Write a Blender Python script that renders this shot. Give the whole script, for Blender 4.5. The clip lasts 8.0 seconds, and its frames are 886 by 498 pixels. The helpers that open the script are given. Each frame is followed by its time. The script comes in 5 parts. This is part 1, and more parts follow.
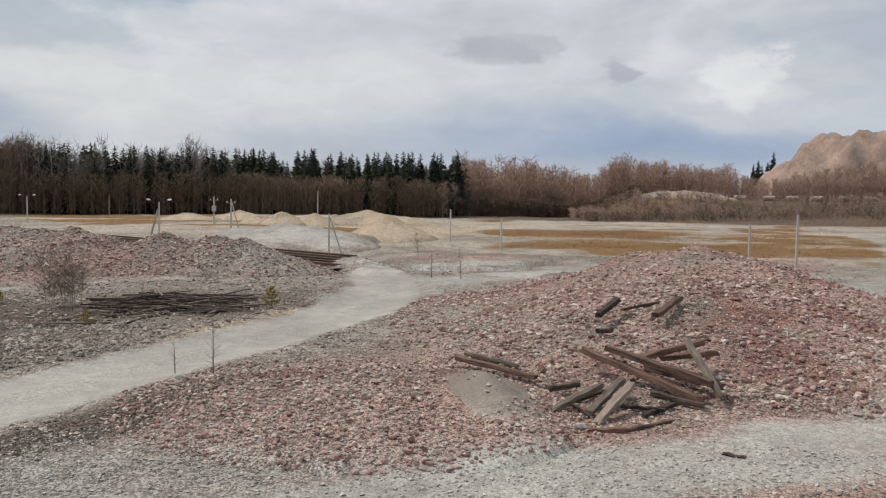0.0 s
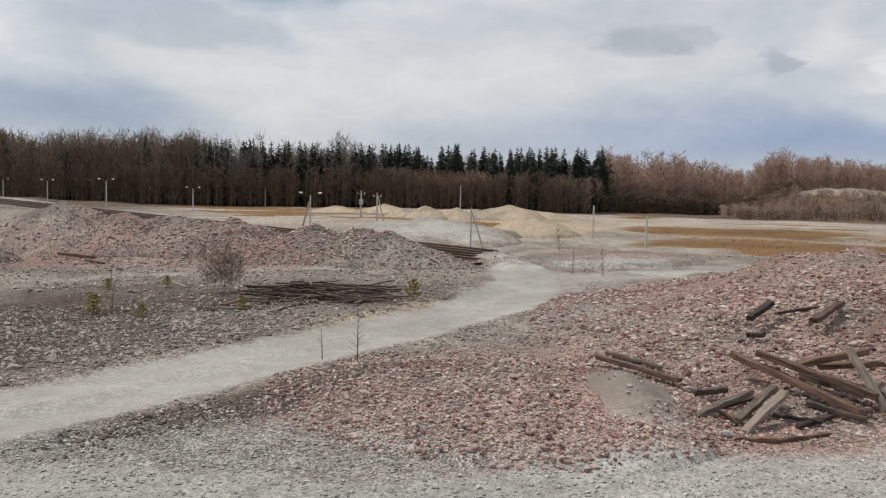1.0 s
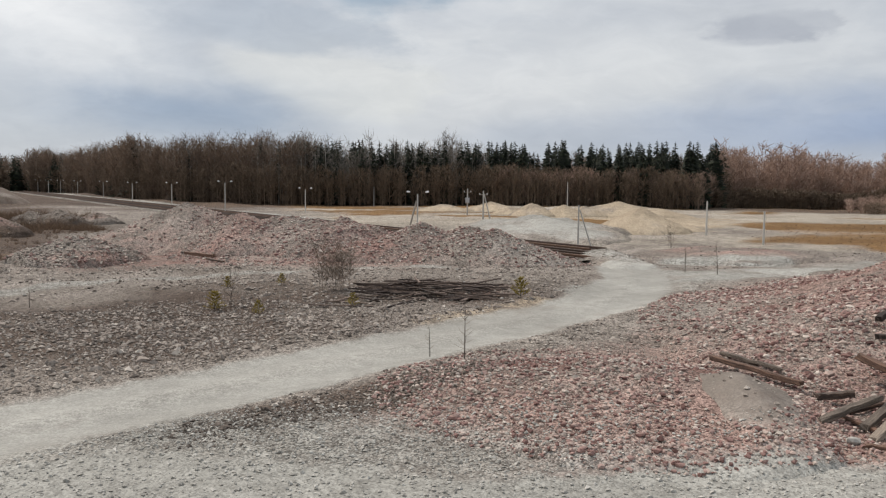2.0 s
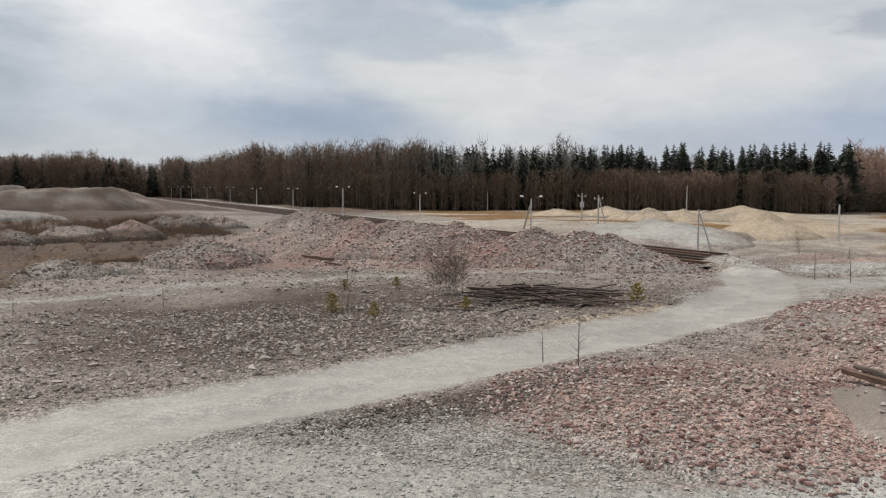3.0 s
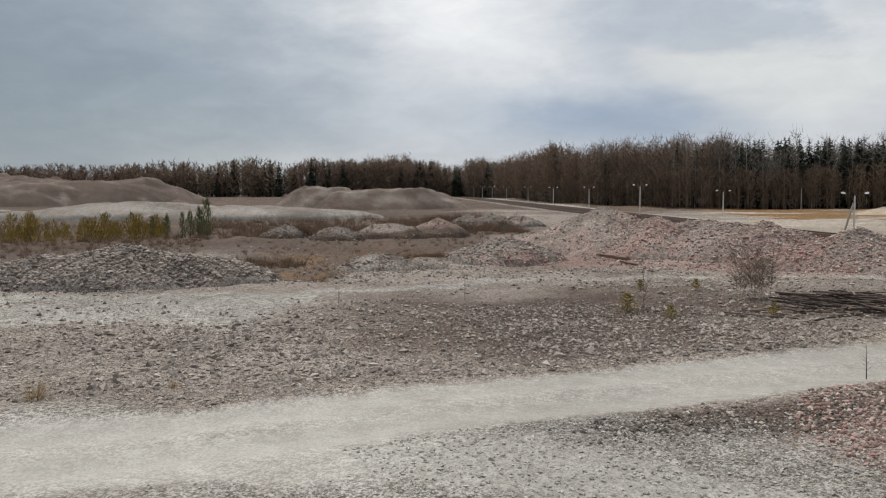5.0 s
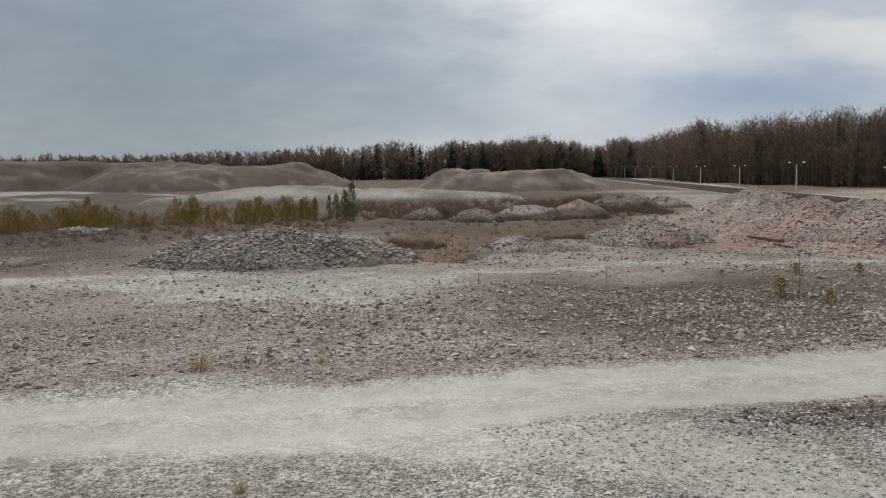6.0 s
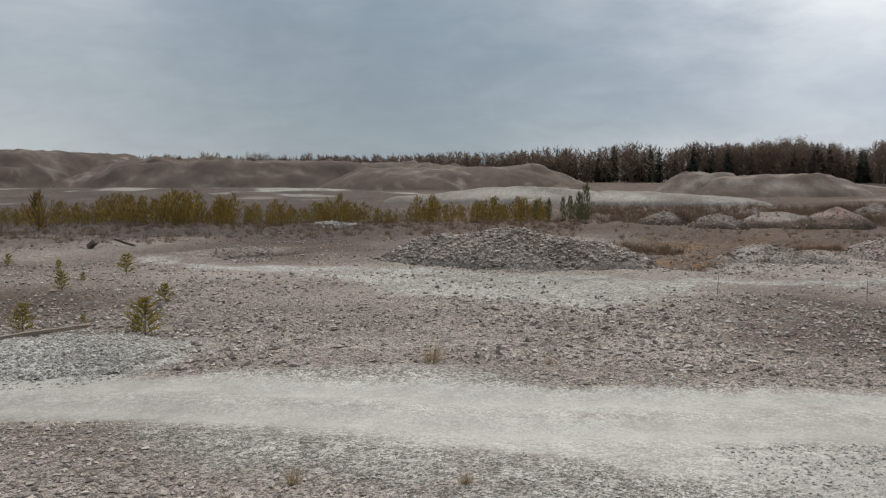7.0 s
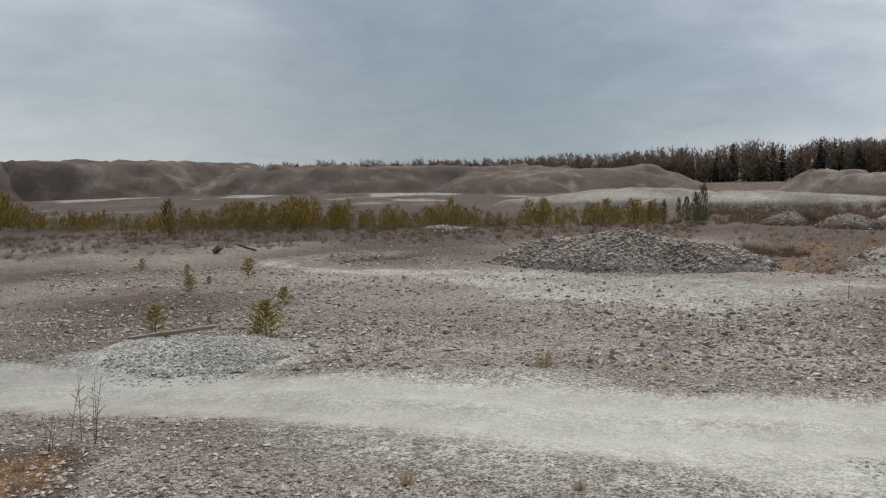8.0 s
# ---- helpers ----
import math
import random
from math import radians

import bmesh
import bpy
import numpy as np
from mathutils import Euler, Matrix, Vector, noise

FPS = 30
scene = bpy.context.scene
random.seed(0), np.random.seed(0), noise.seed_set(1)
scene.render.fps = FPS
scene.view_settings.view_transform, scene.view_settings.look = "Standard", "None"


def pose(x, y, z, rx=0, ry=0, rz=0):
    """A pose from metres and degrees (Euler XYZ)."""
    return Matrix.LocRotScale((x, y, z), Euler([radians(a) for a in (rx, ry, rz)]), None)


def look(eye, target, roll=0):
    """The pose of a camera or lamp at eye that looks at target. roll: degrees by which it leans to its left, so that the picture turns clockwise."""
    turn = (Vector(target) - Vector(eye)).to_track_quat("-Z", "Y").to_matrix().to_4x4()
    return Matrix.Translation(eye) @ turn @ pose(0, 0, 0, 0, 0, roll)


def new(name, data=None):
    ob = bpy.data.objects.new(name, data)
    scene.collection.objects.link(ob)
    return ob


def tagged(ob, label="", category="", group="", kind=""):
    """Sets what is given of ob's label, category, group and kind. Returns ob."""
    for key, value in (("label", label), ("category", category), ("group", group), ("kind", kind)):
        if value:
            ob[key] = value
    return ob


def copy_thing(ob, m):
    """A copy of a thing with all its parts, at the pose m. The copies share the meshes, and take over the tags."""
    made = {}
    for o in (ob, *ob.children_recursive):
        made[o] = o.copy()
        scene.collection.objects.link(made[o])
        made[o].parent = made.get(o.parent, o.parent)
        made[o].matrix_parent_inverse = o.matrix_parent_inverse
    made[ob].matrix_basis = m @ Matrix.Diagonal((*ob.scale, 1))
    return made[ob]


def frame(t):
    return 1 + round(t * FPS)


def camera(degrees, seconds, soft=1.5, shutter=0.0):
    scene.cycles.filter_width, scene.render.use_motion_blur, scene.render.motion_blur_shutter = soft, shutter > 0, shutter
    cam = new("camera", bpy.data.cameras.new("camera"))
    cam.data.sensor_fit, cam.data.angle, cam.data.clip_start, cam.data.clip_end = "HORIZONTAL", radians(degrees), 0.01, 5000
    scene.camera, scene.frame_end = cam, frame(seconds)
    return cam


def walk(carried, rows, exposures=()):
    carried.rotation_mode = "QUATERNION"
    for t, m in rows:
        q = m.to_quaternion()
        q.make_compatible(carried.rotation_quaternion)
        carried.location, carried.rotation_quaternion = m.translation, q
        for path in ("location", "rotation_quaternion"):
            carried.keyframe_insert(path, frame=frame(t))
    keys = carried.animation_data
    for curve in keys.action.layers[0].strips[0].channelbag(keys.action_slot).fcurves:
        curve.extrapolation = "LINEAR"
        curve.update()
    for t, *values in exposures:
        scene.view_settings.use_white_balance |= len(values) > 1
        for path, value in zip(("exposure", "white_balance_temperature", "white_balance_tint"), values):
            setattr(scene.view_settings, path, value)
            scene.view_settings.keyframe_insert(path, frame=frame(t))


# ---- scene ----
cam = camera(57.77, 8.0, soft=1.2)
EYE = 4.5
# seconds, yaw, pitch, roll of a hand-held pan from one standing place
ROWS = [
    (0.0, -0.0, -3.603, 0.976),
    (0.5, 4.89, -3.788, 1.465),
    (1.0, 10.048, -4.164, 1.472),
    (2.5, 21.293, -4.316, 0.335),
    (3.0, 25.732, -4.195, 0.357),
    (3.5, 30.696, -4.351, 0.733),
    (4.0, 36.271, -3.947, 1.034),
    (4.5, 42.237, -4.032, 0.358),
    (4.7, 44.297, -4.086, 0.178),
    (6.0, 56.593, -5.517, -0.982),
    (6.5, 67.063, -5.333, 0.306),
    (7.0, 73.095, -5.234, -0.203),
    (7.5, 77.066, -4.872, -0.962),
    (8.0, 81.017, -4.893, -1.231),
]
ARM = 0.02
walk(cam, [(t, pose(-ARM * math.sin(radians(yaw)), ARM * math.cos(radians(yaw)) - ARM, EYE, 90 + pitch, 0, yaw) @ pose(0, 0, 0, 0, 0, roll))
           for t, yaw, pitch, roll in ROWS],
     exposures=[(0.0, -0.09, 6840, 15), (2.5, -0.06, 6840, 15), (4.5, -0.07, 6840, 15), (6.0, -0.12, 6720, 14), (6.5, -0.19, 6680, 14), (7.0, -0.07, 6640, 14), (8.0, -0.04, 6620, 13)])

# ---- world and sun ----
SUN_AZ, SUN_EL = 62.0, 52.0     # degrees to the left of +y, and above the horizon


def node(nt, kind, ins=(), **props):
    n = nt.nodes.new(kind)
    if "operation" in props:
        n.operation = props["operation"]
    if "data_type" in props:
        n.data_type, n.blend_type = props["data_type"], props["blend_type"]
    if "interpolation_type" in props:
        n.interpolation_type = props["interpolation_type"]
    if "attribute_name" in props:
        n.attribute_name = props["attribute_name"]
    if "sky_type" in props:
        n.sky_type, n.sun_disc, n.sun_elevation, n.sun_rotation = props["sky_type"], props["sun_disc"], props["sun_elevation"], props["sun_rotation"]
    for k, v in dict(ins).items():
        if isinstance(v, bpy.types.NodeSocket):
            nt.links.new(v, n.inputs[k])
        else:
            n.inputs[k].default_value = v
    return n


def mth(nt, op, a, b=0.0, c=0.0):
    return node(nt, "ShaderNodeMath", {0: a, 1: b, 2: c}, operation=op).outputs[0]


def mixc(nt, fac, a, b, blend="MIX"):
    n = node(nt, "ShaderNodeMix", {0: fac}, data_type="RGBA", blend_type=blend)
    for i, v in ((6, a), (7, b)):
        if isinstance(v, bpy.types.NodeSocket):
            nt.links.new(v, n.inputs[i])
        else:
            n.inputs[i].default_value = (*v, 1) if len(v) == 3 else v
    return n.outputs[2]


def ramp(nt, fac, lo, hi):
    n = node(nt, "ShaderNodeMapRange", {0: fac, 1: lo, 2: hi, 3: 0.0, 4: 1.0}, interpolation_type="SMOOTHSTEP")
    return n.outputs[0]


world = bpy.data.worlds.new("sky")
scene.world = world
world.use_nodes = True
wt = world.node_tree
wt.nodes.clear()
sky = node(wt, "ShaderNodeTexSky", sky_type="NISHITA", sun_disc=False, sun_elevation=radians(SUN_EL), sun_rotation=radians(-SUN_AZ))
way = node(wt, "ShaderNodeTexCoord").outputs["Generated"]
xyz = node(wt, "ShaderNodeSeparateXYZ", {0: way}).outputs
az = mth(wt, "MULTIPLY", mth(wt, "ARCTAN2", mth(wt, "MULTIPLY", xyz[0], -1.0), xyz[1]), 57.2958)
el = mth(wt, "MULTIPLY", mth(wt, "ARCSINE", xyz[2]), 57.2958)
flat = node(wt, "ShaderNodeCombineXYZ", {0: xyz[0], 1: xyz[1], 2: mth(wt, "MULTIPLY", xyz[2], 2.6)}).outputs[0]
big = node(wt, "ShaderNodeTexNoise", {"Vector": flat, "Scale": 2.4, "Detail": 6.0, "Roughness": 0.5, "Distortion": 0.3}).outputs["Fac"]
fine = node(wt, "ShaderNodeTexNoise", {"Vector": flat, "Scale": 9.0, "Detail": 8.0, "Roughness": 0.6}).outputs["Fac"]
azw = mth(wt, "ADD", az, mth(wt, "MULTIPLY", mth(wt, "SUBTRACT", fine, 0.5), 12.0))
elw = mth(wt, "ADD", el, mth(wt, "MULTIPLY", mth(wt, "SUBTRACT", big, 0.5), 9.0))


def cloud(a, e, wa, we, crisp):
    u = mth(wt, "DIVIDE", mth(wt, "SUBTRACT", azw, a), wa)
    v = mth(wt, "DIVIDE", mth(wt, "SUBTRACT", elw, e), we)
    s = mth(wt, "ADD", mth(wt, "MULTIPLY", u, u), mth(wt, "MULTIPLY", v, v))
    soft = mth(wt, "POWER", 2.71828, mth(wt, "MULTIPLY", s, -1.0))
    if not crisp:
        return soft
    return ramp(wt, mth(wt, "ADD", soft, mth(wt, "MULTIPLY", mth(wt, "SUBTRACT", fine, 0.5), 0.8)), 0.18, 0.66)


clear = mixc(wt, 1.0, sky.outputs[0], (0.07, 0.07, 0.07), "MULTIPLY")
col = mixc(wt, ramp(wt, big, 0.36, 0.64), (0.55, 0.60, 0.68), (0.86, 0.88, 0.90))
SKY = [  # azimuth, elevation, widths, colour, amount, crisp edge
    (-14, 3.6, 24, 1.9, (0.31, 0.42, 0.64), 0.85, 0),
    (-22, 6.4, 9, 1.3, (0.66, 0.70, 0.78), 0.7, 1),
    (-20, 8.4, 2.2, 1.7, (0.95, 0.96, 0.97), 0.85, 1),
    (16, 6.0, 14, 3.5, (0.72, 0.74, 0.78), 0.6, 0),
    (26, 7.8, 8, 2.4, (0.86, 0.87, 0.86), 0.85, 1),
    (36, 4.4, 10, 2.2, (0.30, 0.40, 0.56), 0.85, 0),
    (30, 10.5, 11, 1.6, (0.52, 0.58, 0.66), 0.7, 1),
    (23, 14.6, 9, 2.4, (0.36, 0.48, 0.60), 0.8, 1),
    (2, 8.2, 15, 3.6, (0.92, 0.93, 0.93), 0.6, 0),
    (-2.6, 10.0, 3.2, 1.0, (0.46, 0.49, 0.56), 0.75, 1),
    (-5.6, 10.6, 2.6, 0.8, (0.52, 0.55, 0.61), 0.6, 1),
    (-3.4, 11.6, 5.0, 1.6, (0.60, 0.63, 0.68), 0.5, 0),
    (-12.5, 8.4, 1.8, 1.0, (0.47, 0.50, 0.58), 0.7, 1),
    (75, 8, 19, 18.0, (0.255, 0.34, 0.42), 0.85, 0),
    (86, 6.5, 25, 8.0, (0.27, 0.32, 0.36), 0.66, 0),
    (106, 9, 9, 6.0, (0.40, 0.45, 0.48), 0.55, 0),
    (46, 14, 8.0, 9.0, (1.12, 1.12, 1.12), 0.9, 0),
]
for a, e, wa, we, c, amount, crisp in SKY:
    col = mixc(wt, mth(wt, "MULTIPLY", cloud(a, e, wa, we, crisp), amount), col, c)
wisp = node(wt, "ShaderNodeTexNoise", {"Vector": flat, "Scale": 14.0, "Detail": 9.0, "Roughness": 0.62, "Distortion": 0.6}).outputs["Fac"]
col = mixc(wt, 1.0, col, mixc(wt, ramp(wt, wisp, 0.3, 0.7), (0.95, 0.955, 0.96), (1.04, 1.04, 1.035)), "MULTIPLY")
col = mixc(wt, 0.12, col, clear)
col = mixc(wt, 1.0, col, (0.885, 0.94, 0.955), "MULTIPLY")
out = node(wt, "ShaderNodeBackground", {"Color": col, "Strength": 1.0})
wt.links.new(out.outputs[0], node(wt, "ShaderNodeOutputWorld").inputs[0])

sun = new("sun", bpy.data.lights.new("sun", "SUN"))
sun.data.energy, sun.data.angle, sun.data.color = 3.2, radians(5), (1.0, 0.945, 0.87)
sun.matrix_world = look((0, 0, 60), (40 * math.sin(radians(SUN_AZ)), -40 * math.cos(radians(SUN_AZ)), 60 - 40 * math.tan(radians(SUN_EL))))

# ---- materials ----


def material(name):
    m = bpy.data.materials.new(name)
    m.use_nodes = True
    nt = m.node_tree
    return m, nt, nt.nodes["Principled BSDF"]


def plain(name, c1, c2, scale=6.0, rough=0.85, bump=0.2, metal=0.0, stretch=(1, 1, 1)):
    """Two-tone worn surface with a coarse and a fine noise."""
    m, nt, p = material(name)
    co = node(nt, "ShaderNodeMapping", {0: node(nt, "ShaderNodeTexCoord").outputs["Object"], 3: stretch}).outputs[0]
    n1 = node(nt, "ShaderNodeTexNoise", {"Vector": co, "Scale": scale, "Detail": 5.0, "Roughness": 0.65}).outputs["Fac"]
    n2 = node(nt, "ShaderNodeTexNoise", {"Vector": co, "Scale": scale * 7, "Detail": 3.0}).outputs["Fac"]
    rnd = node(nt, "ShaderNodeObjectInfo").outputs["Random"]
    f = mth(nt, "ADD", mth(nt, "MULTIPLY", n1, 0.7), mth(nt, "MULTIPLY", n2, 0.3))
    f = mth(nt, "ADD", f, mth(nt, "MULTIPLY", mth(nt, "SUBTRACT", rnd, 0.5), 0.25))
    nt.links.new(mixc(nt, ramp(nt, f, 0.32, 0.68), c1, c2), p.inputs["Base Color"])
    p.inputs["Roughness"].default_value, p.inputs["Metallic"].default_value = rough, metal
    b = node(nt, "ShaderNodeBump", {"Strength": bump, "Distance": 0.02, "Height": n2})
    nt.links.new(b.outputs[0], p.inputs["Normal"])
    return m


def isle(name, cols, rough=0.9, leaf=0.0):
    """Each loose piece takes its own tone out of a short range."""
    m, nt, p = material(name)
    r = node(nt, "ShaderNodeNewGeometry").outputs["Random Per Island"]
    cr = nt.nodes.new("ShaderNodeValToRGB")
    cr.color_ramp.interpolation = "LINEAR"
    while len(cr.color_ramp.elements) < len(cols):
        cr.color_ramp.elements.new(0.5)
    for i, (e, c) in enumerate(zip(cr.color_ramp.elements, cols)):
        e.position, e.color = i / (len(cols) - 1), (*c, 1)
    r = mth(nt, "FRACT", mth(nt, "ADD", r, node(nt, "ShaderNodeObjectInfo").outputs["Random"]))
    nt.links.new(r, cr.inputs[0])
    co = node(nt, "ShaderNodeTexCoord").outputs["Object"]
    n1 = node(nt, "ShaderNodeTexNoise", {"Vector": co, "Scale": 14.0, "Detail": 4.0}).outputs["Fac"]
    tone = mixc(nt, 0.35, cr.outputs[0], mixc(nt, n1, (0.3, 0.3, 0.3), (1.0, 1.0, 1.0)), "MULTIPLY")
    nt.links.new(tone, p.inputs["Base Color"])
    p.inputs["Roughness"].default_value = rough
    if leaf:
        # thin needles and blades let light through
        thin = node(nt, "ShaderNodeBsdfTranslucent", {0: tone})
        both = node(nt, "ShaderNodeMixShader", {0: leaf, 1: p.outputs[0], 2: thin.outputs[0]})
        nt.links.new(both.outputs[0], nt.nodes["Material Output"].inputs[0])
    return m


PALE, DUST, RED, STRAW, SAND, DARK, CREAM = (0.375, 0.376, 0.347), (0.36, 0.33, 0.295), (0.36, 0.252, 0.218), (0.235, 0.14, 0.062), (0.455, 0.38, 0.282), (0.128, 0.099, 0.081), (0.435, 0.397, 0.335)


def gravel(name, zones):
    """Crushed stone: cells of stone in varied tones; zones are mixed in by the sheet's own masks."""
    m, nt, p = material(name)
    co = node(nt, "ShaderNodeTexCoord").outputs["Object"]
    patch = node(nt, "ShaderNodeTexNoise", {"Vector": co, "Scale": 0.35, "Detail": 6.0, "Roughness": 0.6}).outputs["Fac"]
    mid = node(nt, "ShaderNodeTexNoise", {"Vector": co, "Scale": 1.6, "Detail": 8.0, "Roughness": 0.75}).outputs["Fac"]
    broad = node(nt, "ShaderNodeTexNoise", {"Vector": co, "Scale": 0.06, "Detail": 9.0, "Roughness": 0.7}).outputs["Fac"]
    grit = node(nt, "ShaderNodeTexNoise", {"Vector": co, "Scale": 18.0, "Detail": 4.0, "Roughness": 0.8}).outputs["Fac"]
    vor = node(nt, "ShaderNodeTexVoronoi", {"Vector": co, "Scale": 9.0, "Randomness": 1.0})
    vor2 = node(nt, "ShaderNodeTexVoronoi", {"Vector": co, "Scale": 27.0, "Randomness": 1.0})
    cell = node(nt, "ShaderNodeSeparateColor", {0: vor.outputs["Color"]}).outputs[0]
    cell2 = node(nt, "ShaderNodeSeparateColor", {0: vor2.outputs["Color"]}).outputs[1]
    col = mixc(nt, ramp(nt, patch, 0.35, 0.65), (0.255, 0.228, 0.20), DUST)
    warp = mth(nt, "MULTIPLY", mth(nt, "SUBTRACT", mth(nt, "ADD", mth(nt, "MULTIPLY", patch, 0.4), mth(nt, "MULTIPLY", mid, 0.6)), 0.5), 1.8)
    for key, c in zones:
        a = node(nt, "ShaderNodeAttribute", attribute_name=key).outputs["Fac"]
        edge = mth(nt, "MULTIPLY", mth(nt, "MULTIPLY", a, mth(nt, "SUBTRACT", 1.0, a)), 4.0)
        col = mixc(nt, ramp(nt, mth(nt, "ADD", a, mth(nt, "MULTIPLY", warp, edge)), 0.15, 0.85), col, c)
    worn = node(nt, "ShaderNodeAttribute", attribute_name="worn").outputs["Fac"]
    rough = mth(nt, "SUBTRACT", 1.0, mth(nt, "MULTIPLY", worn, 0.85))
    stone = mth(nt, "ADD", mth(nt, "MULTIPLY", cell, 0.35), mth(nt, "MULTIPLY", cell2, 0.65))
    var = mixc(nt, ramp(nt, stone, 0.15, 0.85), (0.38, 0.37, 0.36), (1.45, 1.455, 1.46))
    col = mixc(nt, rough, col, mixc(nt, 1.0, col, var, "MULTIPLY"))
    blotch = mixc(nt, ramp(nt, mid, 0.25, 0.75), (0.76, 0.75, 0.74), (1.17, 1.17, 1.17))
    col = mixc(nt, mth(nt, "ADD", 0.45, mth(nt, "MULTIPLY", rough, 0.55)), col, mixc(nt, 1.0, col, blotch, "MULTIPLY"))
    col = mixc(nt, 0.7, col, mixc(nt, 1.0, col, mixc(nt, ramp(nt, grit, 0.25, 0.75), (0.7, 0.7, 0.7), (1.25, 1.25, 1.25)), "MULTIPLY"))
    col = mixc(nt, 1.0, col, mixc(nt, ramp(nt, broad, 0.3, 0.7), (0.66, 0.65, 0.64), (1.14, 1.14, 1.14)), "MULTIPLY")
    nt.links.new(col, p.inputs["Base Color"])
    p.inputs["Roughness"].default_value = 0.95
    p.inputs["Specular IOR Level"].default_value = 0.15
    hgt = mth(nt, "ADD", mth(nt, "MULTIPLY", vor.outputs["Distance"], -0.5), mth(nt, "ADD", mth(nt, "MULTIPLY", vor2.outputs["Distance"], -0.3), mth(nt, "MULTIPLY", grit, 0.35)))
    b = node(nt, "ShaderNodeBump", {"Strength": mth(nt, "ADD", 0.12, mth(nt, "MULTIPLY", rough, 0.88)), "Distance": 0.07, "Height": hgt})
    nt.links.new(b.outputs[0], p.inputs["Normal"])
    return m


RUST = (0.265, 0.145, 0.122)
# dark tone for scrub and for cloud shade painted into the far ground
SHADE_AND_SCRUB = (0.078, 0.068, 0.064)
ZONE_NAMES = ("dark", "shade_and_scrub", "red", "rust", "cream", "sand", "straw", "pale", "worn")
ZONES = [("dark", DARK), ("shade_and_scrub", SHADE_AND_SCRUB), ("red", RED), ("rust", RUST), ("cream", CREAM), ("sand", SAND), ("straw", STRAW), ("pale", PALE)]
M_GROUND = gravel("ground_gravel", ZONES)
M_STONE = isle("grey_limestone", [(0.20, 0.17, 0.145), (0.36, 0.315, 0.272), (0.48, 0.428, 0.372), (0.60, 0.548, 0.485)])
M_STONE_BROWN = isle("brown_grey_limestone", [(0.13, 0.107, 0.09), (0.25, 0.212, 0.18), (0.35, 0.30, 0.258), (0.47, 0.412, 0.36)])
M_STONE_RED = isle("reddish_limestone", [(0.19, 0.10, 0.085), (0.32, 0.19, 0.165), (0.42, 0.285, 0.25), (0.52, 0.41, 0.355), (0.64, 0.57, 0.50)])
M_STONE_RUST = isle("dark_red_limestone", [(0.14, 0.075, 0.065), (0.25, 0.145, 0.125), (0.34, 0.22, 0.19), (0.45, 0.345, 0.30)])
M_STONE_PALE = isle("pale_limestone", [(0.31, 0.30, 0.272), (0.45, 0.436, 0.395), (0.62, 0.605, 0.555)])
M_TIMBER = plain("weathered_timber", (0.022, 0.013, 0.010), (0.22, 0.128, 0.088), 5, 0.85, 0.8, 0, (0.3, 5, 5))
M_GREYWOOD = plain("grey_timber", (0.09, 0.072, 0.058), (0.33, 0.27, 0.215), 5, 0.85, 0.8, 0, (0.3, 5, 5))
M_ROT = plain("rotten_wood", (0.040, 0.028, 0.024), (0.20, 0.148, 0.12), 4, 0.9, 0.6, 0, (0.3, 4, 4))
M_TAR = plain("tarred_timber", (0.020, 0.014, 0.012), (0.14, 0.10, 0.078), 4, 0.85, 0.6, 0, (0.3, 4, 4))
M_CONCRETE = plain("pole_concrete", (0.42, 0.40, 0.37), (0.60, 0.58, 0.54), 4, 0.9, 0.2)
M_POLEWOOD = plain("pole_wood", (0.22, 0.19, 0.16), (0.38, 0.34, 0.29), 4, 0.9, 0.3, 0, (2, 2, 0.3))
M_METAL = plain("galvanised_metal", (0.40, 0.41, 0.42), (0.60, 0.61, 0.62), 8, 0.5, 0.1, 0.6)
M_TANK = plain("faded_tank_paint", (0.16, 0.14, 0.12), (0.40, 0.36, 0.32), 2, 0.7, 0.1)
M_LAMP = plain("lamp_glass", (0.70, 0.71, 0.72), (0.86, 0.87, 0.88), 10, 0.25, 0.02)
M_RUST = plain("rusty_steel", (0.035, 0.022, 0.016), (0.12, 0.065, 0.04), 12, 0.7, 0.3, 0.3)
M_BARK = plain("bark", (0.045, 0.036, 0.030), (0.14, 0.115, 0.095), 3, 0.9, 0.3)
M_TWIG = isle("bare_twigs", [(0.11, 0.076, 0.055), (0.19, 0.135, 0.098), (0.285, 0.21, 0.158)], 0.9, 0.25)
M_TWIG_RED = isle("reddish_bare_twigs", [(0.25, 0.165, 0.125), (0.43, 0.30, 0.235), (0.58, 0.43, 0.35)], 0.9, 0.3)
M_BRUSH = isle("olive_brown_brushwood", [(0.08, 0.056, 0.037), (0.175, 0.124, 0.083), (0.28, 0.205, 0.142)])
M_BIRCH = isle("pale_birch_bark", [(0.10, 0.085, 0.07), (0.20, 0.175, 0.15), (0.40, 0.37, 0.33)])
M_SPRUCE = isle("spruce_needles", [(0.008, 0.013, 0.008), (0.016, 0.025, 0.013), (0.032, 0.042, 0.018)])
M_PINE = isle("young_pine_needles", [(0.13, 0.105, 0.03), (0.27, 0.21, 0.05), (0.44, 0.345, 0.09)], 0.9, 0.5)
M_THICKET = isle("thicket_needles", [(0.055, 0.042, 0.015), (0.145, 0.104, 0.021), (0.10, 0.064, 0.038), (0.205, 0.148, 0.028), (0.34, 0.24, 0.042)], 0.9, 0.5)
M_PINE_GREEN = isle("dark_pine_needles", [(0.06, 0.075, 0.025), (0.12, 0.135, 0.045), (0.19, 0.19, 0.07)])
